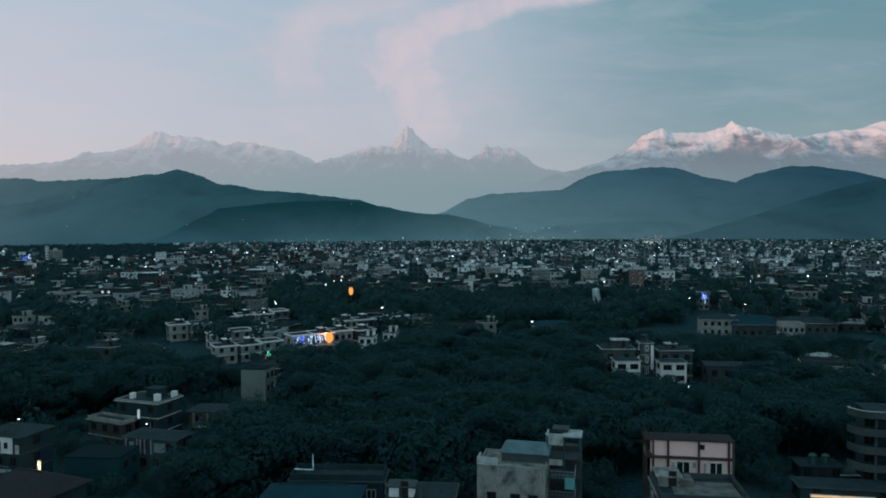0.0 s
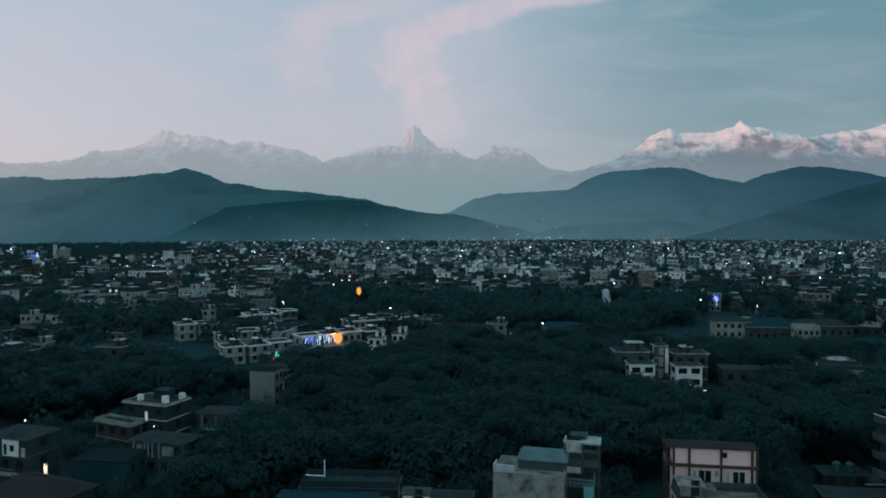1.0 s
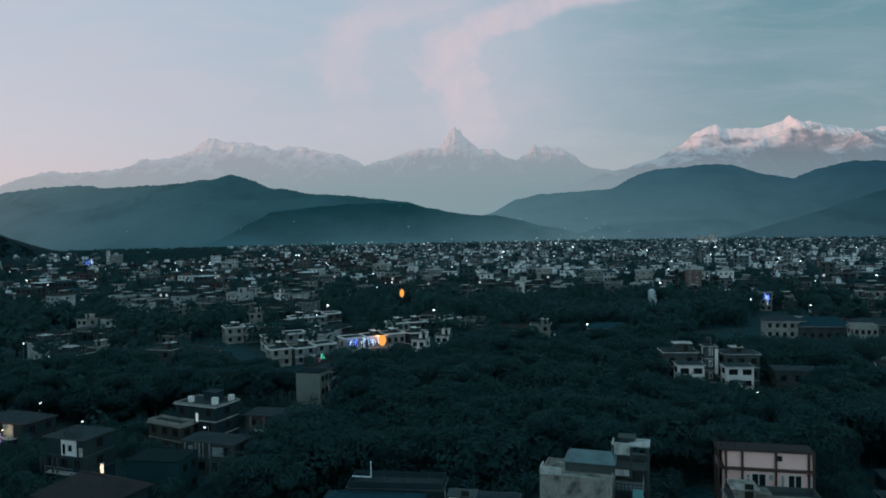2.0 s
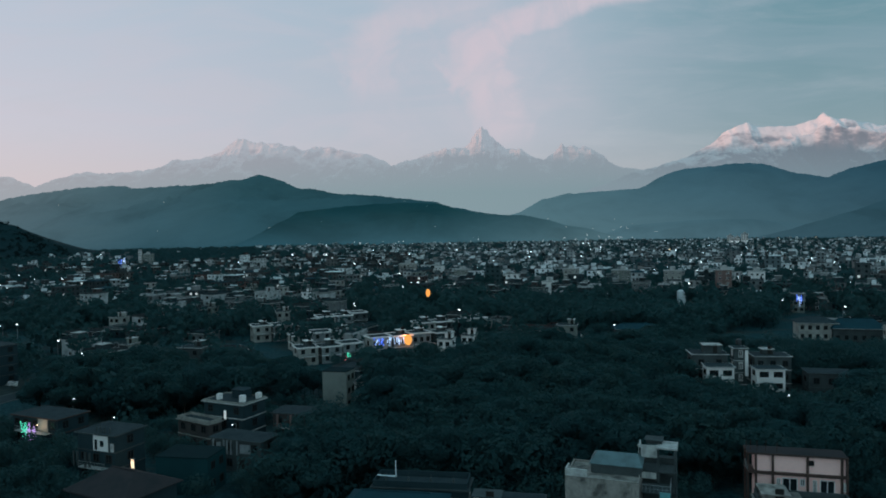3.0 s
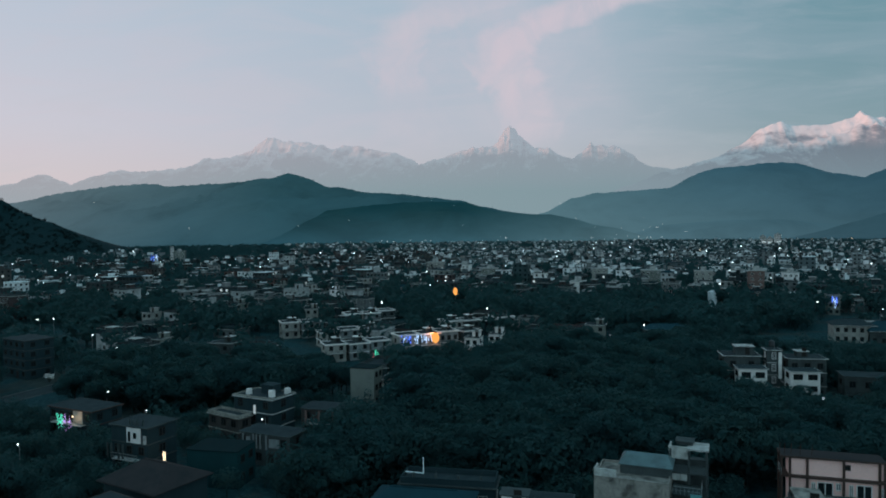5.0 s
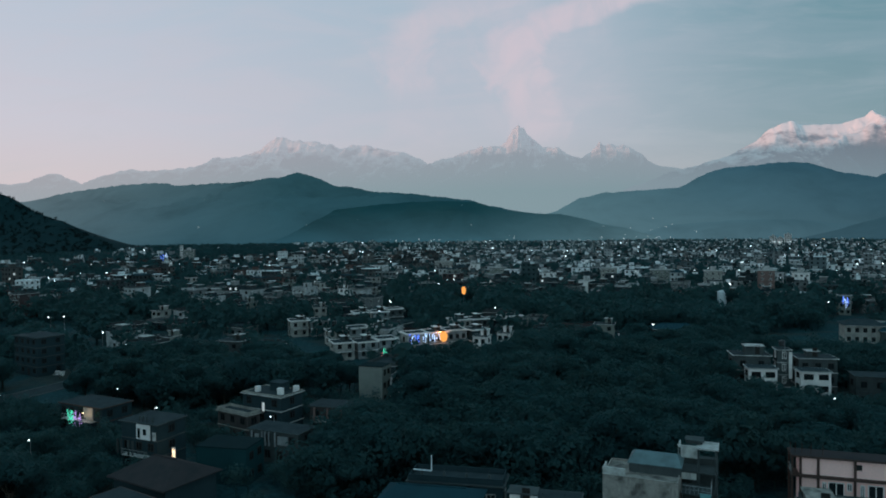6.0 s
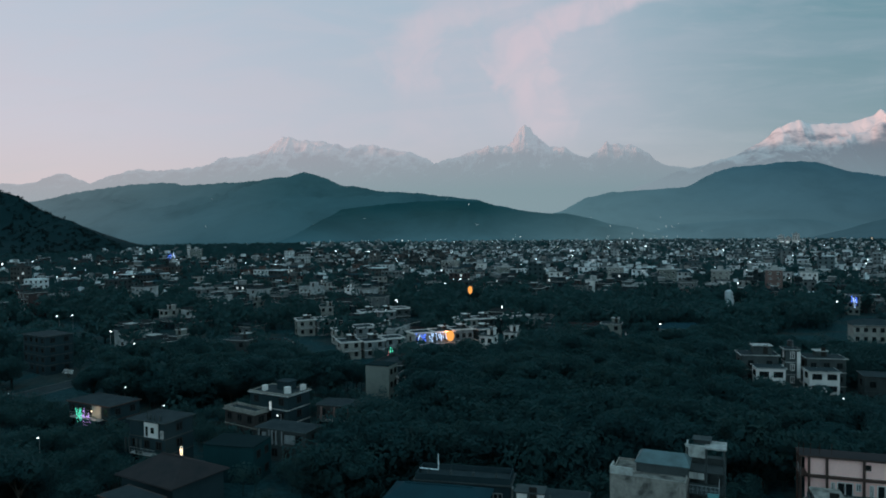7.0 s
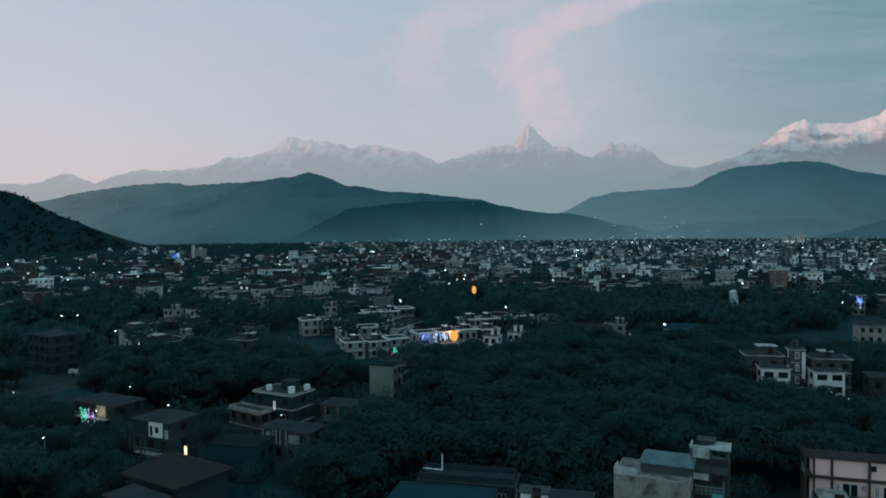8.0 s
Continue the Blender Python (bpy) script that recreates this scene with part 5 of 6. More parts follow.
def spread_points(areas, gap, count, r, clear=True):
    pts = []
    tries = 0
    while len(pts) < count and tries < count * 60:
        tries += 1
        a, b, p, q = areas[r.randrange(len(areas))]
        x, y = a + r.uniform(-p, p), b + r.uniform(-q, q)
        if ((x - a) / p) ** 2 + ((y - b) / q) ** 2 < 1 and free(x, y, 2.2) and not (clear and (inside(CLEAR, x, y) or open_yard(x, y))) and all((x - u) ** 2 + (y - w) ** 2 > gap * gap for u, w in pts):
            pts.append((x, y))
    return pts


NEAR_WOODS = [w for w in WOODS if math.hypot(w[0], w[1]) < 245]
FAR_WOODS = [w for w in WOODS if math.hypot(w[0], w[1]) >= 245]
tree_spots = spread_points(NEAR_WOODS, 5.0, 298, random.Random(5))
for x, y in tree_spots:
    tree(x, y, rng.choice((0, 0, 1, 2, 3, 5)), rng.uniform(0.6, 1.0), rng.uniform(0, 6.28))

# ---- houses of the town ----
HOUSE_KINDS = [
    dict(w=9.0, d=8.5, floors=2, fh=3.0, cols=3, stair=(1.8, 1.0, 3.0, 3.4, 2.2), tank=(-2.5, 1.5, 0.6), label="two-storey flat-roofed house with stair head and tank"),
    dict(w=8.0, d=10.0, floors=3, fh=2.9, cols=2, stair=(-1.6, 2.0, 2.8, 3.4, 2.3), tank=(1.6, 2.5, 0.0), balcony=(1, 2), label="three-storey flat-roofed house with balconies"),
    dict(w=11.0, d=8.0, floors=2, fh=3.1, cols=4, stubs=4, trim="dark", label="wide two-storey house with unfinished column stubs"),
    dict(w=7.5, d=8.0, floors=3, fh=2.9, cols=2, stubs=3, tank=(0.5, 2.0, 0.9), label="narrow three-storey house with raised water tank"),
    dict(w=10.0, d=9.0, floors=1, fh=3.3, cols=3, trim="dark", tank=(2.0, 2.0, 0.0), label="single-storey house with a flat roof"),
    dict(w=9.5, d=9.0, floors=3, fh=3.0, cols=3, stair=(2.2, 1.5, 3.4, 3.6, 2.3), trim="dark", label="three-storey flat-roofed town house"),
    dict(w=8.5, d=9.5, floors=4, fh=2.9, cols=3, stair=(0.0, 2.0, 3.0, 3.0, 2.2), tank=(-2.5, 2.0, 0.6), balcony=(1, 2, 3), label="four-storey town house with balconies"),
]
protos = []
placed = []


def grid_spots(cell, y_from, y_to, r):
    q = radians(-18)
    c, s = math.cos(q), math.sin(q)
    k = int(y_to * 1.5 / cell)
    for j in range(-k, k):
        for i in range(-k, k):
            u, v = (i + r.uniform(-0.22, 0.22)) * cell, (j + r.uniform(-0.22, 0.22)) * cell
            x, y = u * c - v * s, u * s + v * c
            dist = math.hypot(x, y)
            if y > 60 and y_from < dist < y_to and in_fan(x, y, 2):
                yield x, y, dist


town = sorted(grid_spots(14.0, 118, 520, rng), key=lambda p: p[2])
far_spots, garden_trees = [], []
for x, y, dist in town:
    wood = inside(WOODS, x, y)
    if inside(CLEAR, x, y) or not free(x, y, 5.5) or any(math.hypot(x - a, y - b) < c for a, b, c in BARE):
        continue
    clump = noise.noise((x / 90, y / 90, 2.0))
    pick = rng.random()
    if wood:
        if dist > 245:
            garden_trees += [(x + rng.uniform(-6, 6), y + rng.uniform(-6, 6)) for _ in range(4)]
        continue
    elif pick < 0.30 + 0.5 * clump + (0.25 if x < -0.5 * y else 0) + (0.10 if dist < 330 and x < -0.22 * y else 0):
        garden_trees += [(x + rng.uniform(-5, 5), y + rng.uniform(-5, 5)) for _ in range(3)]
        continue
    garden_trees += [(x + rng.choice((-1, 1)) * rng.uniform(3, 8), y - rng.uniform(5, 9)) for _ in range(4 if x < -0.3 * y and dist < 420 else 3)]
    kind = rng.choice((0, 0, 1, 2, 3, 4, 4, 5, 5, 6)) if dist > 330 else rng.choice((0, 2, 4, 4, 4, 2))
    turn = -18 + rng.choice((0, 0, 0, 90, -90)) + rng.uniform(-5, 5)
    if len(placed) < 140:
        placed.append((x, y))
        if len(protos) <= kind or protos[kind] is None:
            while len(protos) <= kind:
                protos.append(None)
            spec = dict(HOUSE_KINDS[kind])
            protos[kind] = house(x, y, spec.pop("w"), spec.pop("d"), spec.pop("floors"), turn, spec.pop("label"), side_cols=1, slabs=False, door=False, group="houses of the town", **spec)
        else:
            copy_thing(protos[kind], pose(x, y, 0, 0, 0, turn))
    else:
        far_spots.append((x, y))

# ---- the town farther off ----
far_town = [(x, y, d) for x, y, d in grid_spots(13.0, 520, 1750, rng)]


class Bulk:
    """Many small boxes in one mesh, quickly."""

    def __init__(self):
        self.v, self.q = [], []
        self.count = 0

    def box(self, x, y, z, sx, sy, sz, turn):
        c, s = math.cos(turn), math.sin(turn)
        k = self.count
        for dz in (0, sz):
            for a, b in ((-0.5, -0.5), (0.5, -0.5), (0.5, 0.5), (-0.5, 0.5)):
                px, py = a * sx, b * sy
                self.v.append((x + px * c - py * s, y + px * s + py * c, z + dz))
        self.q += [(k + 4, k + 5, k + 6, k + 7), (k, k + 1, k + 5, k + 4), (k + 1, k + 2, k + 6, k + 5), (k + 2, k + 3, k + 7, k + 6), (k + 3, k, k + 4, k + 7)]
        self.count += 8

    def done(self, name, mat, label, category):
        me = bpy.data.meshes.new(name)
        me.from_pydata(self.v, [], self.q)
        me.materials.append(mat)
        return tagged(new(name, me), label, category, "", "stuff")


def town_house(x, y, turn):
    return thing("house", Matrix.Translation((x, y, 0)) @ Matrix.Rotation(turn, 4, "Z"), "plain flat-roofed plastered house between garden trees", "house", "houses of the town")


walls, outer, slabs, panes, tanks, sheets, lit_panes = Bulk(), Bulk(), Bulk(), Bulk(), Bulk(), Bulk(), Bulk()
lamp_spots, singles = [], 0
for x, y, dist in [(x, y, math.hypot(x, y)) for x, y in far_spots] + far_town:
    if dist > 520:
        if inside([(a, b, p + 4, q + 4) for a, b, p, q in WOODS], x, y):
            continue
        hill = x < -700 + (1150 - y) * -0.6 and 800 < y < 1500
        clump = noise.noise((x / 150, y / 110, 5.0))
        if hill or rng.random() < 0.24 + 0.62 * clump + (0.34 if x < -0.32 * y - 60 else 0) + (0.45 if dist > 880 and x < -0.22 * y else 0):
            garden_trees += [(x + rng.uniform(-6, 6), y + rng.uniform(-6, 6)) for _ in range(2)]
            continue
    if math.hypot(x + 425, y - 485) < 70:
        garden_trees += [(x + 5 * k, y - 4) for k in (-1, 0, 1)]
        continue
    garden_trees += [(x + rng.uniform(-8, 8), y - rng.uniform(4, 8)) for _ in range(3 if dist < 700 else 2 if dist < 1000 else 1)]
    floors = rng.choice((1, 2, 2, 2, 3, 3, 4)) if dist < 700 or x < -0.25 * y else rng.choice((1, 2, 2, 3, 3, 4)) if dist < 950 else rng.choice((1, 1, 2, 2, 2, 3))
    if dist < 800 and rng.random() < 0.010:
        floors = 6
    shrink = 1.0 if dist < 620 else 0.78 if dist < 850 else 0.64
    w, d, H = rng.uniform(7, 12.5) * shrink, rng.uniform(7, 11) * shrink, floors * 3.0
    turn = radians(-18 + rng.choice((0, 90)) + rng.uniform(-8, 8))
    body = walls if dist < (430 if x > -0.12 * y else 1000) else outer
    single = None
    if dist <= 520 and singles < 135:
        single, singles = town_house(x, y, turn), singles + 1
        part("wall", Geo().box(0, 0, -0.3, w, d, H + 0.3).mesh("wall", PAINT), single)
    else:
        body.box(x, y, -0.3, w, d, H + 0.3, turn)
    if rng.random() < 0.14:
        if single:
            part("roof", Geo().hip(0, 0, 0, w + 1, d + 1, 1.1, max(1.0, w - d + 2.0), 0.12).mesh("roof", BLUE_SHEET), single, "dull blue sheet roof", pose(0, 0, H))
        else:
            sheets.box(x, y, H + 0.02, w + 1, d + 1, 0.35, turn)
    else:
        if single:
            part("roof_slab", Geo().box(0, 0, 0, w + 0.5, d + 0.5, 0.18, 0).box(0, 0, 0.18, w + 0.1, d + 0.1, 0.03, 1).mesh("roof_slab", CONCRETE if singles % 3 else SLAB, ROOF_TOP), single, "", pose(0, 0, H))
        else:
            slabs.box(x, y, H, w + 0.5, d + 0.5, 0.18, turn)
        if rng.random() < 0.7:
            ox, oy = rng.uniform(-2, 2), rng.uniform(-2, 2)
            if single:
                part("stair_house", Geo().box(0, 0, 0, 3.2, 3.4, 2.3, 0).box(0, 0, 2.3, 3.8, 4.0, 0.18, 1).mesh("stair_house", PAINT, SLAB), single, "", pose(ox, oy, H + 0.21))
            else:
                body.box(x + ox, y + oy, H + 0.2, 3.2, 3.4, 2.3, turn)
                slabs.box(x + ox, y + oy, H + 2.5, 3.8, 4.0, 0.18, turn)
        if rng.random() < 0.5:
            tx, ty, th = rng.uniform(-3, 3), rng.uniform(-3, 3), rng.uniform(1.2, 2.4)
            if single:
                part("water_tank", tank_mesh(0.6, th, TANK), single, "black plastic water tank", pose(tx, ty, H + 0.21))
            else:
                tanks.box(x + tx, y + ty, H + 0.2, 1.2, 1.2, th, turn)
    for _ in range(2):
        slabs.box(x + rng.uniform(-7.5, 7.5), y + rng.uniform(-7.5, 7.5), 0 if rng.random() < 0.6 else H - 0.5, rng.uniform(1.0, 4.0), rng.uniform(1.0, 3.0), rng.uniform(1.0, 3.2), turn)
    if dist < 1050:
        c, s = math.cos(turn), math.sin(turn)
        for side in (0, 1, 3):
            q = side * math.pi / 2
            ww, dd = (w, d) if side % 2 == 0 else (d, w)
            cols = max(2, int(ww / 3))
            if abs(((turn + q + math.pi) % (2 * math.pi)) - math.pi) > 1.75:
                continue
            for k in range(floors):
                for i in range(cols):
                    a, b = (i + 0.5) / cols * ww - ww / 2, -dd / 2
                    px, py = a * math.cos(turn + q) - b * math.sin(turn + q), a * math.sin(turn + q) + b * math.cos(turn + q)
                    (lit_panes if rng.random() < 0.06 else panes).box(x + px, y + py, k * 3.0 + 0.9, 1.3, 0.12, 1.35, turn + q)
    if rng.random() < 0.28:
        lamp_spots.append((x + rng.uniform(-7, 7), y - 6, rng.uniform(4, H + 1.5), dist))
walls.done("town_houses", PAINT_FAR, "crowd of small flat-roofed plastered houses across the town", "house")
outer.done("town_houses", PAINT_HAZED, "far houses of the town with haze in their wall colour", "house")
slabs.done("town_roofs", SLAB_FAR, "pale concrete roof slabs of the crowded town", "roof")
sheets.done("town_sheet_roofs", BLUE_SHEET, "dull sheet-metal roofs of the crowded town", "roof")
panes.done("town_windows", GLASS, "dark windows of the crowded town", "window")
lit_panes.done("town_lit_windows", LAMP_FAINT, "faintly lit windows of the crowded town", "window")
tanks.done("town_tanks", TANK, "dark water tanks on the roofs of the town", "water tank")


# ---- the trees farther off ----
def tree_stuff(name, spots, label, size=1.0, ground_z=None, sprays=40, leaf=1.0, single=False, foliage=None):
    r = random.Random(21)
    g_v, g_f = [], []
    for x, y in spots:
        z0 = ground_z(x, y) if ground_z else 0.0
        h, s = r.uniform(5, 12.5) * size, r.uniform(2.2, 4.6) * size
        for i in range(sprays):
            d = Vector((r.gauss(0, 1), r.gauss(0, 1), r.gauss(0, 1))).normalized()
            k = r.uniform(0.5, 1.05)
            p = Vector((x + d.x * s * k, y + d.y * s * k, z0 + h * 0.62 + d.z * h * 0.36 * k))
            q = s * leaf * r.uniform(0.16, 0.32)
            a = (d.cross(Vector((r.gauss(0, 1), r.gauss(0, 1), r.gauss(0, 1)))).normalized() + d * r.gauss(0, 0.3)).normalized() * q
            b = (a.cross(d).normalized() + d * r.gauss(0, 0.25)).normalized() * q * 0.9
            n = len(g_v)
            if single:
                g_v += [tuple(p - a), tuple(p + a + b), tuple(p + a - b)]
                g_f.append((n, n + 1, n + 2))
            else:
                g_v += [tuple(p - a), tuple(p + b), tuple(p + a), tuple(p - b)]
                g_f.append((n, n + 1, n + 2, n + 3))
        n = len(g_v)
        w = 0.22 * size
        g_v += [(x - w, y, z0 - 0.3), (x + w, y - w, z0 - 0.3), (x + w, y + w, z0 - 0.3), (x, y, z0 + h * 0.6)]
        g_f += [(n, n + 1, n + 3), (n + 1, n + 2, n + 3), (n + 2, n, n + 3)]
    me = bpy.data.meshes.new(name)
    me.from_pydata(g_v, [], g_f)
    me.materials.append(foliage or LEAF)
    return tagged(new(name, me), label, "trees", "", "stuff")


wood_far = spread_points(FAR_WOODS, 3.8, 950, random.Random(8))
garden_trees = [p for p in garden_trees if not inside(CLEAR, *p) and not near_road(*p, 6) and not open_yard(*p)]
tree_stuff("town_trees", [p for p in garden_trees if math.hypot(*p) < 480], "dark garden trees between the houses of the town")
tree_stuff("town_trees", [p for p in garden_trees if 480 <= math.hypot(*p) < 900], "dark trees among the houses farther off", 1.0, None, 22, 1.3, True)
tree_stuff("town_trees", [p for p in garden_trees if math.hypot(*p) >= 900], "dark trees at the far edge of the town", 1.0, None, 12, 1.8, True)
tree_stuff("wood", wood_far, "dark belt of trees across the town", 0.95)
tall_under = spread_points(NEAR_WOODS, 2.6, 1700, random.Random(15))
tree_stuff("young_trees", tall_under, "dark young trees that close the gaps of the wood", 0.86, None, 230, 0.38, True)
under = spread_points(SHRUBS, 1.9, 700, random.Random(16), False)
tree_stuff("undergrowth", under, "dark shrubs on open ground between the houses", 0.5, None, 170, 0.48, True)
bushes = spread_points(GARDENS, 1.7, 560, random.Random(27), False)
tree_stuff("garden_bushes", bushes, "dark hedges and bushes round the nearer houses", 0.5, None, 170, 0.48, True)
hill_ob = bpy.data.objects["near_hill"]
hill_pts = [v.co for v in hill_ob.data.vertices if v.co.z > 1]
rh = random.Random(4)
hill_spots = {}
for _ in range(3600):
    c = rh.choice(hill_pts)
    if c.x > -1350 and c.y < 1170:
        hill_spots[(c.x, c.y)] = c.z
tree_stuff("hill_wood", list(hill_spots), "dark trees that cover the hill beside the town", 0.9, lambda x, y: hill_spots[(x, y)] - 4, 30, 1.2, True, LEAF_DARK)


# ---- lamps and lit things ----
def street_lamp(x, y, h, size, mat=None):
    s = thing("street_lamp", pose(x, y, 0, 0, 0, rng.uniform(-60, 60)), "lit street lamp on a thin steel pole", "street lamp", "street lamps of the town")
    part("pole", shared(("pole", h), lambda: Geo().tube((0, 0, -0.2), (0, 0, h), 0.09, 0.05, 6).tube((0, 0, h), (0, -0.9, h + 0.25), 0.04, 0.04, 5).mesh("pole", METAL)), s)
    part("lamp_head", shared(("head", size, mat.name if mat else ""), lambda: Geo().ball(0, 0, 0, size, size * 0.7).mesh("lamp_head", mat or LAMP_WHITE)), s, "glowing white lamp head", pose(0, -0.9, h))


for x, y, size in STREET_LAMPS:
    street_lamp(x, y, 6.0 if y > 190 else 5.1, size)

bulbs, warm = Geo(), Geo()
for x, y, z, dist in lamp_spots:
    if dist > 330 and (dist < 1000 or rng.random() < 0.5):
        g = warm if rng.random() < 0.10 else bulbs
        g.ball(x, y, z, min(dist, 1000) * (0.00035 + 0.0009 * rng.random() ** 3), min(dist, 1000) * (0.0004 + 0.0006 * rng.random() ** 2), 0, 3, 6)
tagged(new("town_lights", bulbs.mesh("town_lights", LAMP_WHITE)), "scattered white lamps and lit windows of the town", "lights", "", "stuff")
tagged(new("town_lights", warm.mesh("town_lights", LAMP_WARM)), "scattered warm lamps of the town", "lights", "", "stuff")
hill_lights = Geo()
for i in range(46):
    x = rng.uniform(-420, 300)
    y = rng.uniform(1560, 1780)
    hill_lights.ball(x, y, rng.uniform(6, 14) + max(0, y - 1600) * 0.05, rng.uniform(0.6, 1.2), 0.9, 0, 3, 6)
for ob in [o for o in bpy.data.objects if o.name.startswith("hill_ridge") and len(o.data.vertices) > 1000]:
    low = [v.co for v in ob.data.vertices if 20 < v.co.z < 170 and -1500 < v.co.x < 400]
    for _ in range(9 if low else 0):
        c = rng.choice(low)
        hill_lights.ball(c.x, c.y - 3, c.z + 4, 0.9, 0.8, 0, 3, 6)
tagged(new("hillside_lights", hill_lights.mesh("hillside_lights", LAMP_DIM)), "faint lights at the foot of the far hill", "lights", "", "stuff")


def fairy_lights(name, x, y, z, w, h, mats, count, turn, label, seed, size=0.12):
    """Strings of small coloured bulbs that hang down a wall."""
    r = random.Random(seed)
    s = thing(name, pose(x, y, z, 0, 0, turn), label, "fairy lights")
    for k, m in enumerate(mats):
        g = Geo()
        lines = max(3, count // len(mats) // 9)
        for i in range(lines):
            px = (k + r.random()) / len(mats) * w - w / 2 if len(mats) < 4 else r.uniform(-w / 2, w / 2)
            top, drop, sway = -h * 0.35 * r.random() ** 2, h * (0.25 + 0.75 * r.random()), r.uniform(-0.5, 0.5)
            for b in range(9):
                if r.random() < 0.75:
                    f = b / 8
                    q = size * r.uniform(0.5, 1.3)
                    g.ball(px + sway * f + r.uniform(-0.1, 0.1), -0.25 - r.random() * 0.3, max(-h, top - drop * f), q, q * r.uniform(0.8, 1.6), 0, 3, 5)
        tagged(part("bulb_string", g.mesh("bulb_string", m), s), kind="stuff")
    wire = Geo().tube((-w / 2, -0.2, 0.05), (w / 2, -0.2, 0.05), 0.02, 0.02, 4)
    part("wire", wire.mesh("wire", TANK), s)
    return s


def lantern(x, y, z, w, h, label, mat):
    """A glowing cloth lantern with rings and a cap."""
    s = thing("festival_lantern", pose(x, y, z), label, "lantern")
    part("shade", Geo().ball(0, 0, 0, w / 2, h / 2, 0, 8, 14).mesh("shade", mat, smooth=True), s, "glowing orange cloth shade")
    part("cap", Geo().tube((0, 0, h * 0.47), (0, 0, h * 0.52), w * 0.18, w * 0.14, 10).mesh("cap", TIMBER), s)
    part("pole", Geo().tube((0, 0.3, -z - 0.2), (0, 0.3, -h * 0.45), 0.08, 0.06, 6).mesh("pole", METAL), s)
    return s


fairy_lights("fairy_lights", -41.0, 221.5, 7.3, 11.0, 3.2, [LAMP_ICE, LAMP_BLUE, LAMP_ICE, LAMP_ICE], 170, 32, "blue and white festival light strings along a terrace", 1, 0.16)
fairy_lights("fairy_lights", -51.5, 208.5, 4.4, 2.6, 4.0, [LAMP_PINK, LAMP_GREEN], 50, 10, "red and green festival light strings beside the terrace", 2, 0.14)
fairy_lights("fairy_lights", -94.3, 125.9, 5.6, 4.2, 4.0, [LAMP_GREEN, LAMP_VIOLET], 150, -18, "green and violet festival light strings on a balcony", 3, 0.12)
lantern(-34.6, 222.5, 6.2, 2.6, 3.6, "big glowing orange festival lantern by the terrace", LAMP_ORANGE)
# the far orange glow only borrows the lantern's shape
lantern(-47.5, 379.0, 7.0, 2.4, 4.4, "tall orange glow above the trees, shaped as a lantern", LAMP_ORANGE)
fairy_lights("fairy_lights", 131.0, 337.6, 8.6, 3.2, 5.0, [LAMP_BLUE, LAMP_ICE, LAMP_BLUE], 54, -10, "blue and white light strings on a house", 6, 0.17)
fairy_lights("fairy_lights", -405.0, 684.0, 18.0, 8.0, 13.0, [LAMP_BLUE, LAMP_ICE], 110, 25, "blue light strings on a tall house", 7, 0.38)


def gate_frame(x, y, z):
    s = thing("roof_mast", pose(x, y, z, 0, 0, -6), "white painted steel mast frame on a roof", "mast")
    for lx in (-1.3, 1.3):
        part("leg", shared("mastleg", lambda: Geo().tube((0, 0, 0), (0, 0, 0.7), 0.06, 0.06, 6).mesh("leg", TANK)), s, "dark steel leg", pose(lx, 0, 0))
    g = Geo().tube((-1.4, 0, 0.74), (1.3, 0, 0.70), 0.09, 0.09, 6).tube((1.3, 0, 0.66), (1.3, 0, 2.9), 0.09, 0.08, 6)
    part("mast_frame", g.mesh("mast_frame", LIGHT_STEEL), s)


gate_frame(-18.0, 95.2, 6.8)


def water_tower(x, y, r, h, label):
    s = thing("water_tower", pose(x, y, 0), label, "water tower")
    part("tank", Geo().tube((0, 0, 0), (0, 0, h), r, r, 18).tube((0, 0, h), (0, 0, h + 0.7), r * 1.02, r * 0.3, 18).mesh("tank", TANK_WHITE), s)
    part("band", Geo().tube((0, 0, h * 0.6), (0, 0, h * 0.6 + 0.15), r * 1.03, r * 1.03, 18).mesh("band", SLAB), s)


water_tower(84.5, 366.0, 2.2, 8.0, "round white water tank among the trees")


def tall_block(x, y, w, d, floors, turn, label, wall, glow_rows=0):
    s = thing("tower_block", pose(x, y, 0, 0, 0, turn), label, "tower block")
    part("wall", Geo().box(0, 0, -0.4, w, d, floors * 3.0 + 0.4).mesh("wall", wall), s)
    part("roof_slab", Geo().box(0, 0, 0, w + 0.8, d + 0.8, 0.3).box(0, 0, 0.3, 3.5, 3.5, 2.4).mesh("roof_slab", SLAB), s, "", pose(0, 0, floors * 3.0))
    cols = max(2, int(w / 3))
    ww, wh = (2.5, 2.2) if glow_rows else (1.5, 1.4)
    for k in range(floors):
        for i in range(cols):
            add_window(s, pose((i + 0.5) / cols * w - w / 2, -d / 2, k * 3 + 0.6), ww, wh, "pale", LAMP_DIM if k < glow_rows else None)
    return s


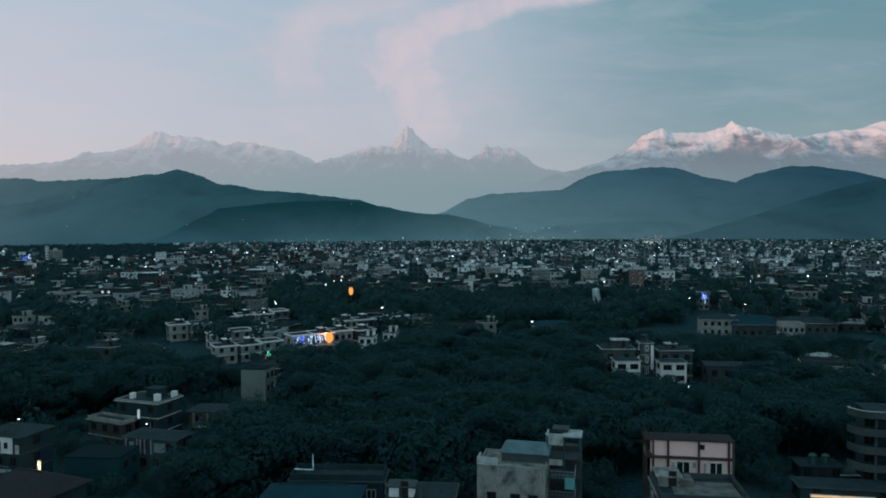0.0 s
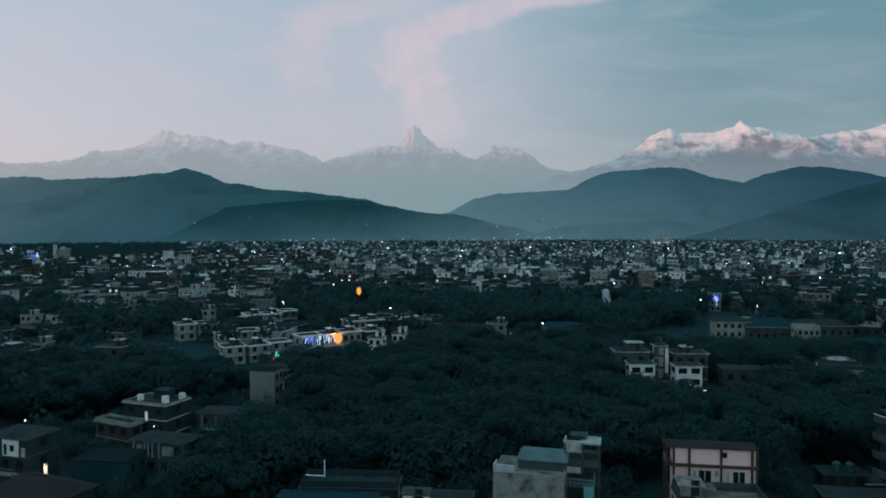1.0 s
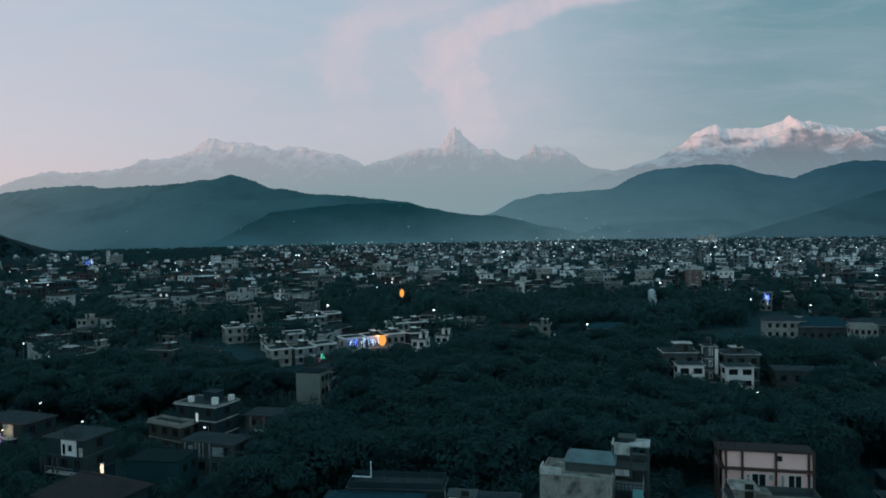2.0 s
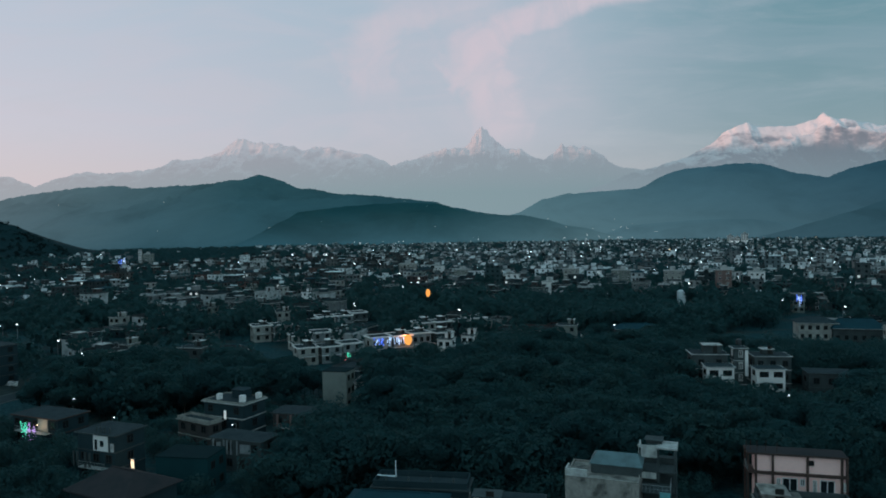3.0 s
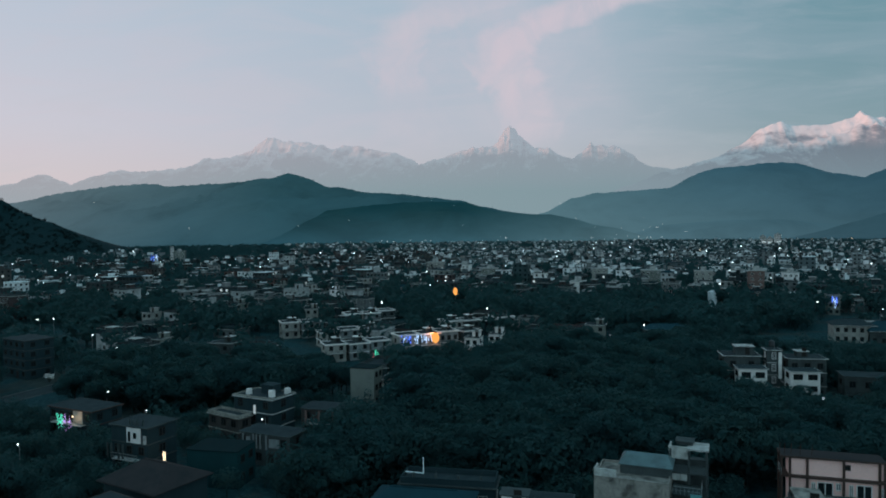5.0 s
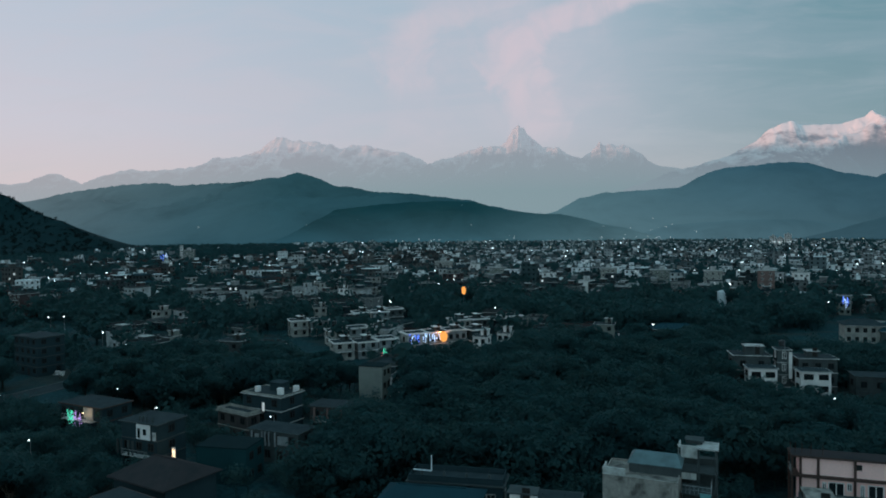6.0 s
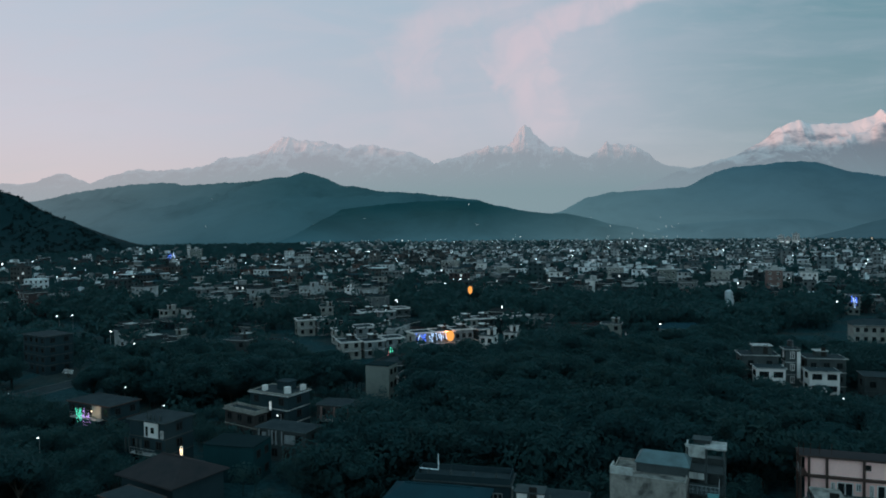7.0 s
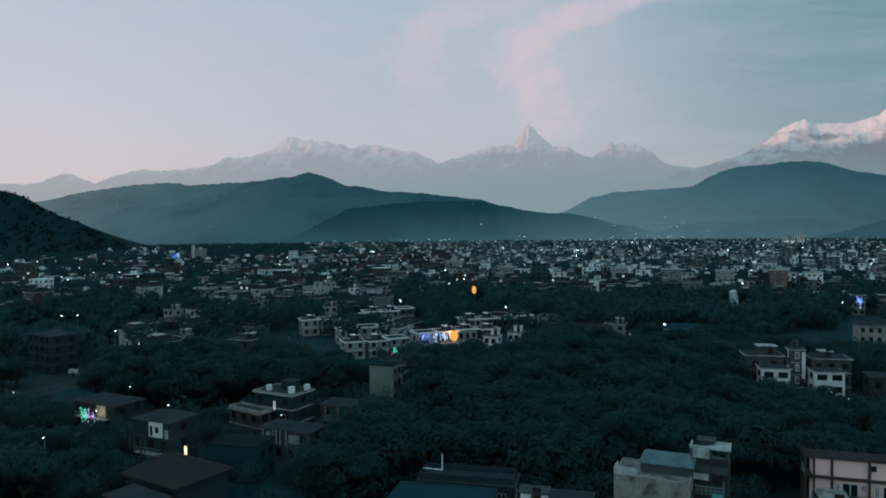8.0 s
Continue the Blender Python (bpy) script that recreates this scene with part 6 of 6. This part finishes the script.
tall_block(-436, 792, 13, 11, 6, 22, "tall pale block above the low town", GREY)
tall_block(-444, 789, 3.0, 8, 7, 22, "narrow white lift tower of a tall block", WHITE)
# big glowing panes are added to make these white walls bright
for x, y, w, f in ((386, 1300, 10, 7), (400, 1306, 9, 6), (414, 1310, 11, 8), (396, 1292, 8, 4)):
    tall_block(x, y, w, 8, f, -14, "white tower block at the town's far edge, brightened by glowing panes", WHITE, 4)
for x, y, w, f, m, label in TALL:
    tall_block(x, y, w, 8, f, -12, label, m)
lit_house = tall_block(-268, 384, 9, 8, 3, 24, "house with four brightly lit windows", CONCRETE, 0)
for dx in (-1.6, 1.6):
    for z in (4.0, 7.0):
        part("lit_pane", pane_mesh(1.4, 1.5, LAMP_WHITE), lit_house, "brightly glowing pane", pose(dx, -4.15, z))


def lit_doorway(x, y, z, w, h, turn, mat, label):
    s = thing("lit_doorway", pose(x, y, z, 0, 0, turn), label, "lit doorway")
    part("door_frame", window_mesh(w, h, "pale"), s)
    part("lit_pane", pane_mesh(w, h, mat), s)


lit_doorway(61.0, 99.3, 0.95, 9.0, 0.5, -10, LAMP_GOLD, "warm light strip under a shop roof")
lit_doorway(-62.6, 107.6, 3.4, 0.6, 1.6, -8, LAMP_WARM, "warm lit doorway at the corner of a house")
lit_doorway(-56.8, 130.9, 5.2, 0.6, 1.8, -20, LAMP_DIM, "white lit doorway of a terraced house")


def blossom_bush(x, y):
    """A small bush thick with white blossom."""
    r = random.Random(77)
    s = thing("flowering_bush", pose(x, y, 0), "small bush covered in white blossom beside the road", "bush")
    stem, bloom = Geo(), Geo()
    for i in range(5):
        tip = (r.uniform(-1.1, 1.1), r.uniform(-0.6, 0.6), r.uniform(1.2, 2.4))
        stem.tube((0, 0, -0.2), tip, 0.06, 0.03, 5)
        for k in range(26):
            p = Vector(tip) + Vector((r.gauss(0, 0.32), r.gauss(0, 0.3), r.gauss(0, 0.28)))
            a = Vector((r.gauss(0, 1), r.gauss(0, 1), r.gauss(0, 1))).normalized() * 0.14
            b = a.orthogonal()
            bloom.faces([tuple(p - a), tuple(p - b), tuple(p + a), tuple(p + b)], [(0, 1, 2, 3)])
    part("stem", stem.mesh("stem", BARK), s)
    part("blossom", bloom.mesh("blossom", WHITE), s, "dense white blossom")


blossom_bush(-136.9, 176.6)


def bulb_lamp(name, x, y, z, power, colour, label):
    """A bare bulb on a short arm, with its light."""
    s = thing(name, pose(x, y, z), label, "lamp")
    part("bulb", Geo().ball(0, 0, 0, 0.12, 0.15, 0, 5, 8).mesh("bulb", LAMP_WARM), s)
    part("arm", Geo().tube((0, 0, 0.14), (0, 0.9, 0.5), 0.03, 0.03, 5).mesh("arm", METAL), s)
    lamp = bpy.data.lights.new("lamp_light", "POINT")
    lamp.energy, lamp.color, lamp.shadow_soft_size = power, colour, 0.15
    ob = new("lamp_light", lamp)
    ob.parent = s
    ob.location = (0, -0.3, -0.1)


bulb_lamp("wall_lamp", -93.6, 127.2, 4.7, 75, (1.0, 0.76, 0.45), "warm bulb lighting a balcony wall")
# added light that carries the lantern's orange glow onto the wall
bulb_lamp("wall_lamp", -35.2, 224.5, 7.6, 500, (1.0, 0.38, 0.16), "added light for the lantern's glow on the terrace wall")
bulb_lamp("wall_lamp", -62.4, 106.9, 4.6, 60, (1.0, 0.70, 0.40), "warm bulb at the corner of a house")
